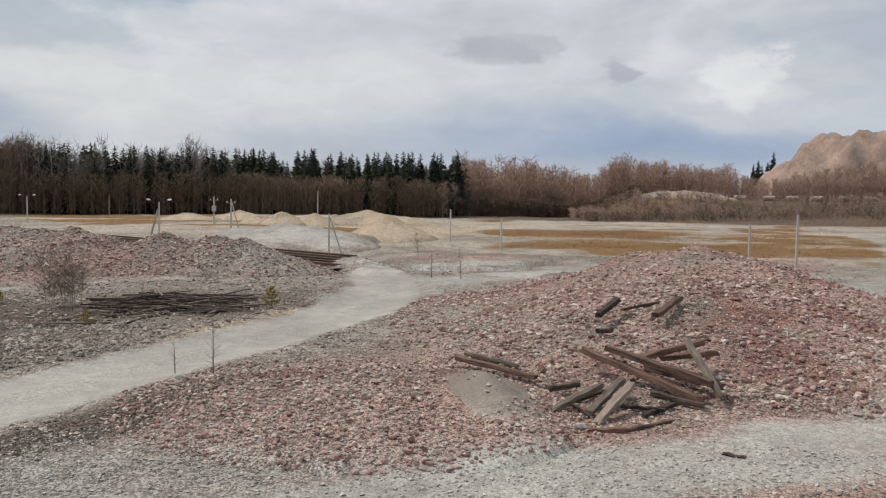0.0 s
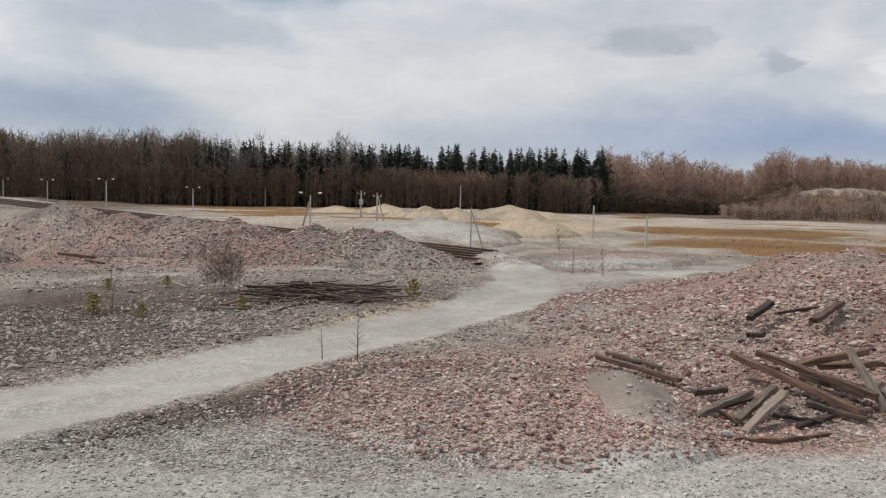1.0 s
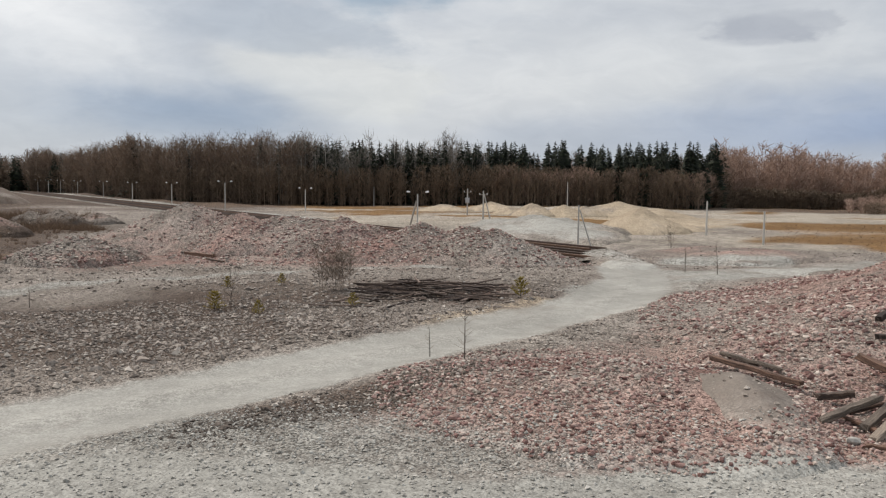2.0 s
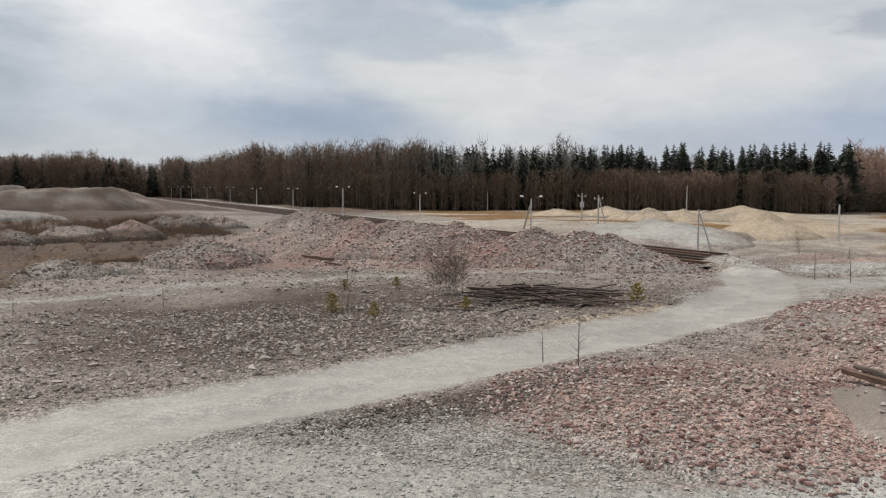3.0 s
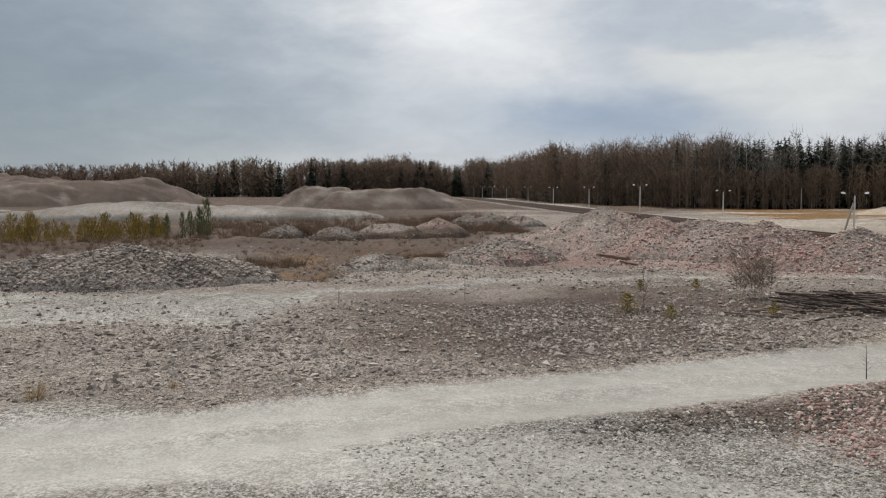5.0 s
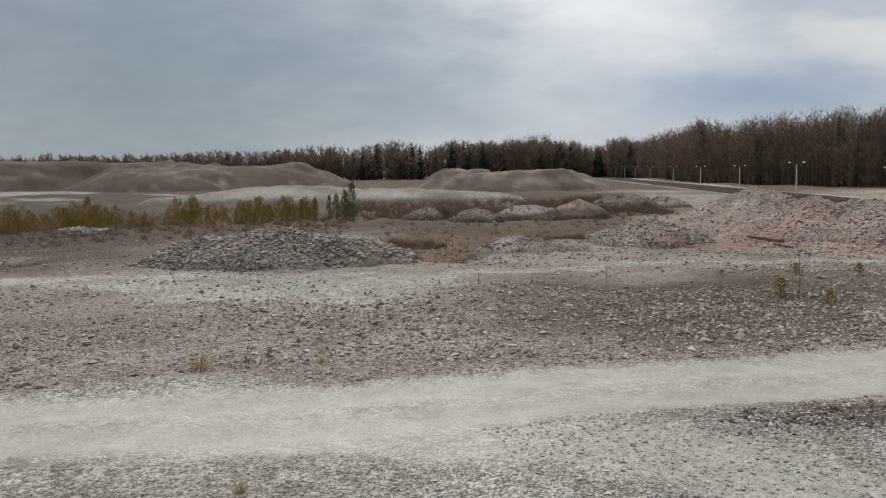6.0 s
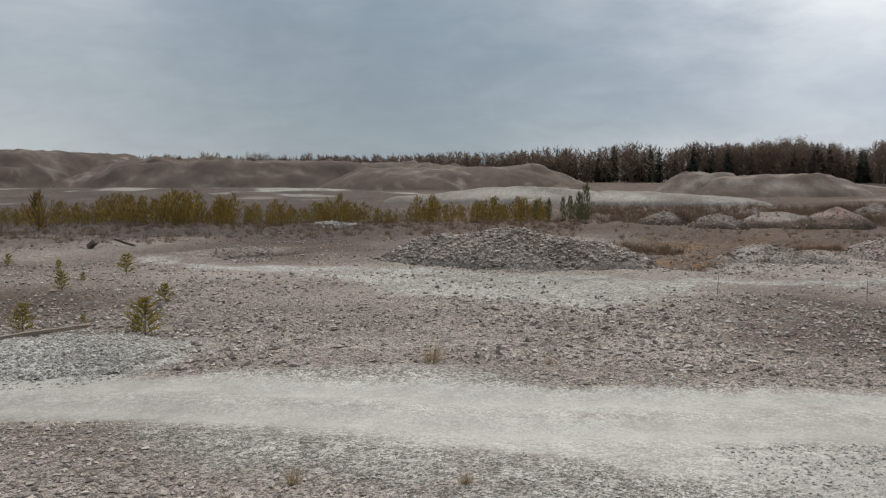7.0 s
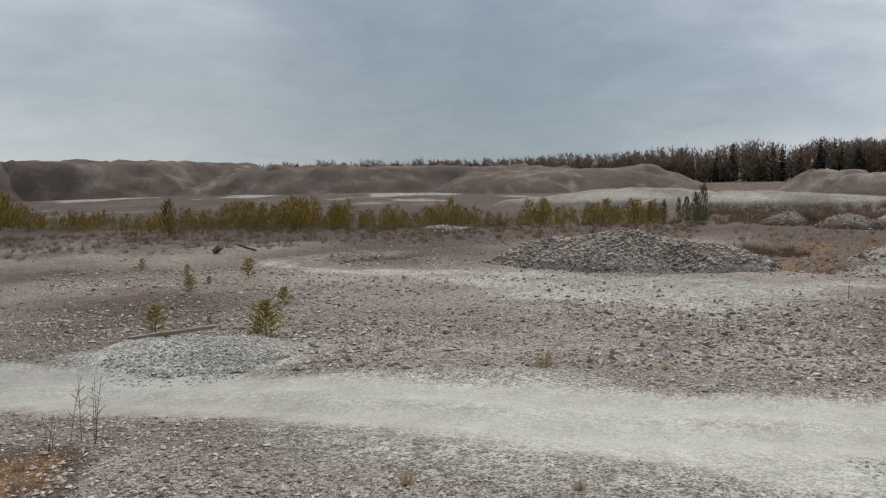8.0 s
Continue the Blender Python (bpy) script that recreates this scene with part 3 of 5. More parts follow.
for k, (a, r, rx, ry, h, zone) in enumerate([
        (35.3, 60, 7.5, 6, 2.95, {"red": 0.5}), (28.7, 56, 7.5, 5.5, 2.6, {"red": 0.45}), (24.7, 54, 6, 5, 2.4, {"red": 0.4}), (31.6, 56, 6, 5, 2.5, {"red": 0.5}), (26.6, 55, 5.5, 4.5, 2.3, {"red": 0.4}),
        (19.0, 51, 6, 4.5, 2.05, {"red": 0.35}), (15.6, 51, 6, 4.8, 2.15, {"red": 0.25}), (13.9, 49.5, 5.2, 4.4, 1.95, {"red": 0.15}), (22, 50, 5, 3.5, 1.4, {"red": 0.6})]):
    cx, cy = pz(a, r)
    heap("left%d" % k, cx, cy, rx, ry, a, h, 0.95, zone, "rubble_mound", "heap of pinkish crushed limestone beside the track", 90)
LOW = [(57.67, 74.5, 2.3, 2.0, 1.15, {"dark": 0.5}), (54.3, 70.5, 2.7, 2.2, 1.35, {"red": 0.2, "dark": 0.4}), (50.3, 74.5, 3.7, 3.0, 1.5, {"red": 0.55, "dark": 0.55}), (47.0, 75.0, 3.5, 3.0, 1.55, {"red": 0.55, "dark": 0.55}),
       (40.9, 95.5, 2.6, 2.2, 1.35, {"red": 0.5}), (44.8, 94.0, 2.5, 2.2, 1.65, {"dark": 0.4}), (43.2, 92.0, 3.2, 2.6, 1.8, {"dark": 0.4, "straw": 0.2}), (51.3, 45.5, 3.6, 2.0, 0.72, {"dark": 0.2}),
       (42.4, 49.5, 4.0, 3.0, 1.45, {"dark": 0.2}), (87.05, 48.5, 4.4, 1.7, 0.45, {"dark": 0.4}), (80.97, 74.5, 3.2, 1.5, 0.32, {"pale": 0.8})]
for k, (a, r, rx, ry, h, zone) in enumerate(LOW):
    cx, cy = pz(a, r)
    heap("low%d" % k, cx, cy, rx, ry, a, h, 0.62, zone, "rubble_mound", "low heap of pinkish stone fines between weeds" if "red" in zone else "low heap of grey stone on the open ground", 72)
heap("tip", -22.6, -3.4, 3.2, 2.0, 80, 0.48, 0.8, {"pale": 1.0}, "rubble_mound", "low pale gravel heap with a plank on it", 72)
for k, (a, r, rx, ry, h) in enumerate([(11.3, 78, 9, 13, 1.75), (8.3, 72, 4.5, 7, 1.0)]):
    cx, cy = pz(a, r)
    heap("dump%d" % k, cx, cy, rx, ry, a, h, 0.55, {"pale": 0.8, "worn": 0.6}, "rubble_mound", "pale grey dumped stone slope behind the railway", 72)
cx, cy = pz(-1.6, 58)
heap("bank", cx, cy, 7.0, 4.6, 4, 0.7, 0.4, {"red": 0.45}, "rubble_mound", "low reddish bank of stone behind the road fork", 72)
cx, cy = pz(6.0, 54.0)
heap("stop", cx, cy, 2.3, 6.5, 20, 0.8, 0.7, {"pale": 0.7, "red": 0.2}, "rubble_mound", "pale gravel bank at the end of the tracks", 60)
# sand beyond the railway
for k, (a, r, rx, ry, h) in enumerate([(11.35, 122, 3.8, 4, 2.1), (5.4, 132, 13, 6, 2.3), (3.8, 86, 5.2, 6, 2.5), (14.2, 150, 6, 5, 1.5), (1.9, 90, 4, 4, 1.0), (9.1, 124, 3.6, 4, 1.9), (13.0, 128, 3.2, 3, 1.2), (17.6, 146, 6, 4, 1.3), (7.6, 128, 4, 4, 1.7)]):
    cx, cy = pz(a, r)
    heap("sand%d" % k, cx, cy, rx, ry, a, h, 0.9, {"sand": 0.8}, "sand_mound", "heap of yellow sand on the pale plain", 72)
# spoil banks far off, cloud shade put into their dark colour
for k, (a, r, rx, ry, h, zone) in enumerate([
        (51.9, 190, 23, 18, 4.0, {"dark": 0.62}), (55.2, 189, 13, 14, 4.6, {"dark": 0.62}), (72.4, 280, 47, 40, 6.9, {"dark": 0.85, "shade_and_scrub": 0.3}), (65.6, 276, 15, 25, 6.3, {"dark": 0.8, "shade_and_scrub": 0.2}), (73.6, 282, 20, 22, 7.4, {"dark": 0.8, "shade_and_scrub": 0.2}),
        (85.0, 338, 84, 55, 9.6, {"dark": 0.85, "shade_and_scrub": 0.35}), (80.4, 332, 22, 30, 9.9, {"dark": 0.8, "shade_and_scrub": 0.2}), (91.0, 345, 40, 36, 10.4, {"dark": 0.85, "shade_and_scrub": 0.35}), (106, 430, 112, 80, 14.2, {"dark": 0.85, "shade_and_scrub": 0.4}), (119, 430, 152, 90, 15.4, {"dark": 0.85, "shade_and_scrub": 0.4})]):
    cx, cy = pz(a, r)
    heap("spoil%d" % k, cx, cy, rx, ry, a, h, 6.5 if r < 200 else 13.0, zone, "spoil_bank", "long grey spoil bank on the far plain", 96)
for k, (a, r, rx, ry, h) in enumerate([(67.0, 140, 26, 8, 2.8), (59.5, 130, 20, 7, 2.3)]):
    cx, cy = pz(a, r)
    heap("berm%d" % k, cx, cy, rx, ry, a, h, 0.5, {"pale": 0.38, "dark": 0.45}, "spoil_bank", "low pale limestone berm before the spoil banks", 90)
cx, cy = pz(-16.6, 238)
heap("knoll", cx, cy, 15, 7, -16, 2.4, 0.6, {"sand": 0.4, "red": 0.3}, "spoil_bank", "low pale pinkish spoil knoll among brushwood", 80)
cx, cy = pz(-36.6, 335)
heap("hill", cx, cy, 93, 60, -37, 22.5, 15.0, {"red": 0.6, "sand": 0.3}, "spoil_bank", "high pinkish spoil hill above brown brushwood", 190)
cx, cy = pz(-23.2, 352)
heap("shoulder", cx, cy, 20, 18, -22, 13, 16.0, {"dark": 0.9, "shade_and_scrub": 0.4}, "spoil_bank", "wooded dark shoulder of the spoil hill", 90)


def top_z(x, y):
    z = ground_z(x, y)
    for key in HEAPS:
        cx, cy, rx, ry = HEAPS[key][:4]
        m = np.hypot(x - cx, y - cy) < 1.25 * max(rx, ry)
        if np.any(m):
            z = np.where(m, np.maximum(z, heap_z(key, x, y)), z)
    return z


# ---- loose stones ----
PHI = (1 + 5 ** 0.5) / 2
ICO_V = np.array([(-1, PHI, 0), (1, PHI, 0), (-1, -PHI, 0), (1, -PHI, 0), (0, -1, PHI), (0, 1, PHI), (0, -1, -PHI), (0, 1, -PHI), (PHI, 0, -1), (PHI, 0, 1), (-PHI, 0, -1), (-PHI, 0, 1)]) / 1.9
ICO_F = np.array([tuple(int(c, 16) for c in w) for w in "0b5 051 017 07a 0ab 159 5b4 ba2 a76 718 394 342 326 368 389 495 24b 62a 867 981".split()])


OCT_V = np.array([(1, 0, 0), (-1, 0, 0), (0, 1, 0), (0, -1, 0), (0, 0, 1), (0, 0, -1)]) * 1.1
OCT_F = np.array([(0, 2, 4), (2, 1, 4), (1, 3, 4), (3, 0, 4), (2, 0, 5), (1, 2, 5), (3, 1, 5), (0, 3, 5)])


def stones(name, x, y, size, mat, label, small=False):
    parts = []
    kind = rng.integers(0, 8, len(x))
    for k in range(8):
        m = kind == k
        if not m.any():
            continue
        V = (OCT_V * rng.uniform(0.75, 1.2, (6, 1)) + rng.normal(0, 0.16, (6, 3)) if small else ICO_V * rng.uniform(0.5, 1.2, (12, 1))) * np.array([1.0, 0.8, 0.6])
        t = rng.uniform(-0.5, 0.5)
        V = V @ np.array([[1, 0, 0], [0, math.cos(t), -math.sin(t)], [0, math.sin(t), math.cos(t)]])
        s = size[m, None] * rng.uniform(0.75, 1.25, (m.sum(), 3)) * 0.5
        parts.append(place(V, OCT_F if small else ICO_F, x[m], y[m], top_z(x[m], y[m]) + 0.12 * size[m], s, rng.uniform(0, 6.28, m.sum())))
    V, F = merge(parts)
    return tagged(part_np(name, V, F, mat), label, "loose stones", kind="stuff")


def scatter(n, cx, cy, rx, ry):
    a, d = rng.uniform(0, 6.283, n), np.sqrt(rng.uniform(0, 1, n))
    return cx + rx * d * np.cos(a), cy + ry * d * np.sin(a)


def sizes(n, lo, hi):
    return lo + (hi - lo) * rng.uniform(0, 1, n) ** 3


n = 26000
x, y = scatter(n, 11, 30, 13, 14)
keep = rng.uniform(0, 1, n) < 0.55 + 0.8 * fbm(x, y, 5, 63, 3) + 0.4 * step(26, 34, y)
x, y = x[keep], y[keep]
n = len(x)
deep = rust(x, y) > rng.uniform(0, 1, n)
for name, mat, m, tone in [("red_rubble", M_STONE_RED, ~deep, "reddish"), ("dark_red_rubble", M_STONE_RUST, deep, "dark red")]:
    for far, m2 in ((False, m & (y < 24.5)), (True, m & (y >= 24.5))):
        stones(name, x[m2], y[m2], sizes(m2.sum(), 0.07, 0.26), mat, "loose %s limestone rubble over the large heap" % tone, far)
n = 9000
x, y = scatter(n, -1.6, 17.4, 5.4, 4.6)
keep = np.hypot((x - 0.85) / 1.2, (y - 17.2) / 2.6) > rng.uniform(0.8, 1.05, n)
x, y = x[keep], y[keep]
n = len(x)
deep = rust(x, y) > rng.uniform(0, 1, n)
stones("red_rubble", x[~deep], y[~deep], sizes((~deep).sum(), 0.04, 0.16), M_STONE_RED, "loose reddish limestone rubble over the low heap")
stones("dark_red_rubble", x[deep], y[deep], sizes(deep.sum(), 0.04, 0.16), M_STONE_RUST, "loose dark red limestone rubble over the low heap")
n = 9000
a, r = rng.uniform(-32, 112, n), 9.5 + 22 * rng.uniform(0, 1, n) ** 1.2
x, y = polar(a, r)
keep = (along(x, y, ROAD) > 1.7) & (masks(x, y)["pale"] < rng.uniform(0.1, 0.4, n))
stones("grey_rubble", x[keep], y[keep], sizes(keep.sum(), 0.04, 0.17), M_STONE, "loose grey limestone rubble on the open ground", True)
n = 5000
x, y = scatter(n, -13.5, 22, 7.5, 5.0)
keep = along(x, y, ROAD) > 2.2
stones("coarse_rubble", x[keep], y[keep], sizes(keep.sum(), 0.05, 0.19), M_STONE_BROWN, "coarse grey-brown limestone rubble beside the pale road")
n = 5600
x, y = scatter(n, 0, 0, 7.6, 3.5)
t = radians(57)
x, y = -39.3 + x * math.cos(t) - y * math.sin(t), 15.5 + x * math.sin(t) + y * math.cos(t)
stones("heap_rubble", x, y, sizes(len(x), 0.10, 0.36), M_STONE_BROWN, "coarse grey-brown limestone rubble over the long heap")
px, py, ps = [], [], []
for a, r, rx in [(35.3, 60, 7), (28.7, 56, 7), (24.7, 54, 6), (30.8, 50, 6), (19, 51, 6), (15.4, 51, 6), (13.0, 49.3, 5.2), (22, 50, 5), (42.4, 49.5, 4)]:
    cx, cy = pz(a, r)
    u, v = scatter(1250, cx, cy, rx, rx * 0.8)
    px.append(u), py.append(v), ps.append(sizes(1250, 0.06, 0.28))
px, py, ps = np.concatenate(px), np.concatenate(py), np.concatenate(ps)
pick = rng.uniform(0, 1, len(px)) + 0.25 * fbm(px, py, 4, 73, 3)
for name, mat, lo, hi, label in [("pink_rubble", M_STONE_RED, -9, 0.46, "coarse pinkish limestone rubble over the heaps beside the track"), ("dark_red_rubble", M_STONE_RUST, 0.46, 0.64, "coarse dark red limestone rubble over the heaps beside the track"),
                                 ("grey_rubble", M_STONE, 0.64, 9, "coarse grey limestone rubble over the heaps beside the track")]:
    m = (pick >= lo) & (pick < hi)
    stones(name, px[m], py[m], ps[m], mat, label, True)
for a, r, rx, ry, h, zone in LOW:
    cx, cy = pz(a, r)
    smooth = zone.get("red", 0) > 0.4
    x, y = scatter(120 if smooth else 420, cx, cy, rx, ry)
    stones("heap_rubble", x, y, sizes(len(x), 0.08, 0.3), M_STONE_PALE if "pale" in zone else M_STONE_BROWN, "loose stones over a low heap", True)
n = 30000
a, r = rng.uniform(-30, 112, n), 24 + 42 * rng.uniform(0, 1, n) ** 1.2
x, y = polar(a, r)
keep = (along(x, y, ROAD) > 2.0) & (along(x, y, FORK) > 1.8) & (rng.uniform(0, 1, n) < 0.45 + 1.1 * fbm(x, y, 5, 67, 4)) & (rng.uniform(0, 1, n) > 1.2 * masks(x, y)["pale"])
stones("scattered_stones", x[keep], y[keep], sizes(keep.sum(), 0.06, 0.22), M_STONE_BROWN, "scattered grey-brown stones on the open ground", True)
n = 30000
a, r = rng.uniform(6, 108, n), 19 + 27 * rng.uniform(0, 1, n) ** 1.1
x, y = polar(a, r)
keep = (along(x, y, ROAD) > 2.1) & (rng.uniform(0, 1, n) > 1.1 * masks(x, y)["pale"]) & (rng.uniform(0, 1, n) < 0.5 + 0.9 * fbm(x, y, 6, 69, 4))
brown = rng.uniform(0, 1, n) < 0.6
stones("broken_stone", x[keep & brown], y[keep & brown], sizes((keep & brown).sum(), 0.07, 0.26), M_STONE_BROWN, "broken grey-brown limestone on the open ground", True)
stones("broken_stone", x[keep & ~brown], y[keep & ~brown], sizes((keep & ~brown).sum(), 0.07, 0.24), M_STONE, "broken pale grey limestone on the open ground", True)
n = 72000
a, r = rng.uniform(-32, 112, n), 9.5 + 21 * rng.uniform(0, 1, n) ** 1.3
x, y = polar(a, r)
zone = masks(x, y)
keep = (rng.uniform(0, 1, n) > 0.95 * zone["worn"]) & (np.hypot((x - 0.85) / 1.2, (y - 17.2) / 2.6) > 1) & (rng.uniform(0, 1, n) < 0.7 + 0.6 * fbm(x, y, 4, 61, 3))
light = keep & (zone["pale"] > 0.22)
grey = keep & ~light
stones("gravel", x[grey], y[grey], sizes(grey.sum(), 0.035, 0.12), M_STONE, "small grey crushed limestone all over the ground", True)
light &= rng.uniform(0, 1, n) > 1.6 * zone["worn"]
stones("pale_gravel", x[light], y[light], sizes(light.sum(), 0.025, 0.075), M_STONE_PALE, "small pale crushed limestone on the tracks", True)
n = 17000
x, y = scatter(n, -2, 11.2, 14, 4.2)
keep = (along(x, y, ROAD) > 1.9) & (masks(x, y)["pale"] > 0.15)
x, y = x[keep], y[keep]
n = len(x)
stones("pale_gravel", x, y, sizes(n, 0.03, 0.10), M_STONE_PALE, "pale crushed limestone on the near track", True)
n = 2500
x, y = scatter(n, -22.6, -3.4, 3.3, 2.3)
stones("pale_gravel", x, y, sizes(n, 0.03, 0.12), M_STONE_PALE, "pale crushed limestone over the low gravel heap", True)

n = 1300
t = rng.uniform(0, 1, n)
x, y = -8.6 + 4.4 * t + rng.normal(0, 0.45, n), 12.0 + 6.2 * t + rng.normal(0, 0.45, n)
keep = along(x, y, ROAD) > 2.3
x, y, n = x[keep], y[keep], int(keep.sum())
stones("wood_litter", x, y, sizes(n, 0.04, 0.15), M_BARK, "dark rotten wood litter beside the pale road", True)

# ---- woods ----


def bare_tree(seed, h, twigs, thick=1.0):
    """Trunk, limbs and twigs of a leafless tree."""
    g = np.random.default_rng(seed)
    lean = g.normal(0, 0.025, 2) * h
    V, F = tube([(0, 0, -0.3), (lean[0] * 0.5, lean[1] * 0.5, h * 0.5), (lean[0], lean[1], h)], (0.009 * h, 0.006 * h, 0.002 * h), 3)
    f = g.uniform(0.04, 0.98, twigs)
    base = np.stack([lean[0] * f, lean[1] * f, f * h], 1)
    ang = g.uniform(0, 6.283, twigs)
    ln = h * (0.06 + 0.20 * np.sin(np.pi * np.clip(f, 0.05, 0.95)) * g.uniform(0.5, 1, twigs))
    tip = base + np.stack([np.cos(ang) * ln, np.sin(ang) * ln, ln * g.uniform(0.5, 1.5, twigs)], 1)
    b1 = blades(base, tip, 0.007 * h * thick, g)
    k = 3
    q = g.uniform(0.25, 0.95, (twigs, k, 1))
    bb = (base[:, None] + (tip - base)[:, None] * q).reshape(-1, 3)
    tt = bb + g.normal(0, 0.05 * h, bb.shape) + np.array([0, 0, 0.05 * h])
    b2 = blades(bb, tt, 0.007 * h * thick, g)
    return merge([(V, F), b1, b2])


def spruce(seed, h):
    g = np.random.default_rng(seed)
    parts = []
    tiers = int(h * 2.1)
    for i in range(tiers):
        f = 0.10 + 0.90 * i / tiers
        n = int(15 - 8 * f)
        w = h * 0.20 * (1 - f) ** 0.62 * g.uniform(0.75, 1.2) + 0.10
        ang = g.uniform(0, 6.283, n)
        ln = w * g.uniform(0.65, 1.15, n)
        base = np.stack([0 * ang, 0 * ang, np.full(n, f * h) + g.normal(0, 0.12, n)], 1)
        tip = base + np.stack([np.cos(ang) * ln, np.sin(ang) * ln, -ln * g.uniform(0.15, 0.5, n)], 1)
        mid = base + (tip - base) * 0.55
        side = np.stack([-np.sin(ang), np.cos(ang), 0 * ang], 1) * (0.28 * ln)[:, None]
        drop = np.array([0, 0, -0.22]) * ln[:, None]
        V = np.stack([base, mid + side + drop, tip, mid - side + drop], 1).reshape(-1, 3)
        k = np.arange(n)[:, None] * 4
        parts.append((V, np.concatenate([k + [0, 1, 2], k + [0, 2, 3]])))
    top = blades(np.array([[0, 0, h * 0.94]] * 3), np.array([[0, 0, h * 1.01]] * 3), 0.2, g)
    return merge(parts + [top])


# distance and height of the wood's edge along the horizon
W_AZ = np.array([-36, -27, -23.6, -21.2, -19.4, -14, -11, -8, -2, 0, 12, 30, 36, 39, 41, 43, 46, 50, 56, 66, 80, 95, 116])
W_R = np.array([270, 265, 262, 260, 258, 252, 243, 235, 215, 190, 185, 195, 216, 255, 315, 400, 430, 425, 430, 480, 540, 600, 620])
W_H = np.array([11.5, 11, 7.6, 6.2, 10.6, 12.0, 13.5, 15.0, 14.6, 14.5, 14.5, 15.6, 15.5, 16.8, 17, 17.5, 17.5, 20.5, 19.5, 18.5, 18, 19, 19])


def wood(name, count, a0, a1, depth, mat, label, hscale, seed, twigs, thick=1.0, near=0.0, wide=1.05):
    g = np.random.default_rng(seed)
    parts = []
    for k in range(6):
        m = count // 6
        a = g.uniform(a0, a1, m)
        r = np.interp(a, W_AZ, W_R) - near + depth * g.uniform(0, 1, m) ** 1.4
        x, y = polar(a, r)
        keep = (along(x, y, [RAIL_A, RAIL_B]) > 4) | (np.hypot(x, y) > 440)
        x, y, a = x[keep], y[keep], a[keep]
        V, F = bare_tree(seed * 10 + k, 1.0, twigs, thick)
        h = np.interp(a, W_AZ, W_H) * (0.74 + 0.30 * g.uniform(0, 1, len(a)) ** 1.2) * (1 + 0.10 * fbm(a * 3.0, 0 * a, 5, seed)) * hscale
        parts.append(place(V, F, x, y, ground_z(x, y), np.stack([h * wide, h * wide, h], 1), g.uniform(0, 6.28, len(a))))
    V, F = merge(parts)
    return tagged(part_np(name, V, F, mat), label, "woodland", kind="stuff")


wood("bare_wood", 400, -1.5, 30, 40, M_TWIG, "bare grey-brown birch and alder wood at the plain's edge", 0.86, 3, 52, 1.2, -20)
wood("bare_wood", 70, 16, 30, 20, M_BIRCH, "tall bare pale-barked birches at the plain's edge", 0.98, 41, 46, 1.0)
wood("bare_wood", 560, 27, 45, 50, M_TWIG, "tall bare grey-brown birches at the plain's edge", 1.0, 13, 54)
wood("birch_wood", 130, 14, 46, 20, M_BIRCH, "pale birch trunks at the plain's edge", 1.0, 31, 40, 0.8)
wood("bare_wood", 880, -36, -1, 70, M_TWIG_RED, "bare reddish-brown young wood on the bank", 1.0, 4, 42, 1.7)
wood("bare_wood", 900, 38, 54, 90, M_TWIG, "bare wood on both sides of the railway", 0.98, 8, 30, 1.9)
wood("bare_wood", 1600, 50, 116, 45, M_TWIG, "bare distant wood behind the spoil banks", 0.96, 5, 20, 3.2)
wood("bare_wood", 420, 64, 104, 20, M_TWIG, "low dense far wood behind the spoil banks", 0.86, 19, 26, 5.0, 10)
wood("brushwood", 1000, -2, 45, 8, M_BRUSH, "bare olive-brown brushwood at the foot of the wood", 0.56, 6, 28, 1.6, 4)
wood("brushwood", 700, 42, 104, 25, M_BRUSH, "dense brown undergrowth in the far wood", 0.62, 47, 16, 4.0, 4, 1.8)
wood("brushwood", 440, -1, 14, 12, M_TWIG_RED, "pale brown brushwood at the foot of the wood", 0.55, 37, 36, 1.3, 2)
wood("brushwood", 900, -36, -1, 30, M_TWIG_RED, "dense reddish bare brushwood on the bank", 0.6, 7, 24, 2.6)
wood("brushwood", 600, -14, -1, 8, M_BRUSH, "low dense brushwood at the foot of the young wood", 0.3, 23, 22, 2.6, 9, 2.0)
wood("brushwood", 900, -36, -10, 52, M_BRUSH, "low dense brown brushwood below the bank", 0.16, 17, 22, 3.0, 62, 2.6)
wood("brushwood", 700, -36, -9, 46, M_TWIG_RED, "low reddish bare brushwood below the bank", 0.22, 43, 20, 2.6, 56, 2.0)

SPRUCES = []
for k in range(5):
    t = thing("spruce_tree", (0, 0, 0), "tall dark green spruce at the wood's edge", "tree", "spruces in the wood")
    V, F = spruce(40 + k, 16.0)
    part_np("crown", V, F, M_SPRUCE, t)
    V, F = tube([(0, 0, -0.5), (0, 0, 8), (0, 0, 15.8)], (0.2, 0.13, 0.03), 6)
    part_np("trunk", V, F, M_BARK, t)
    SPRUCES.append(t)
g = np.random.default_rng(77)
spots = []
for a0, a1, n in [(-1.4, 3.5, 52), (3.5, 16, 95), (16, 29, 95), (29, 42, 22)]:
    for _ in range(n):
        spots.append(g.uniform(a0, a1))
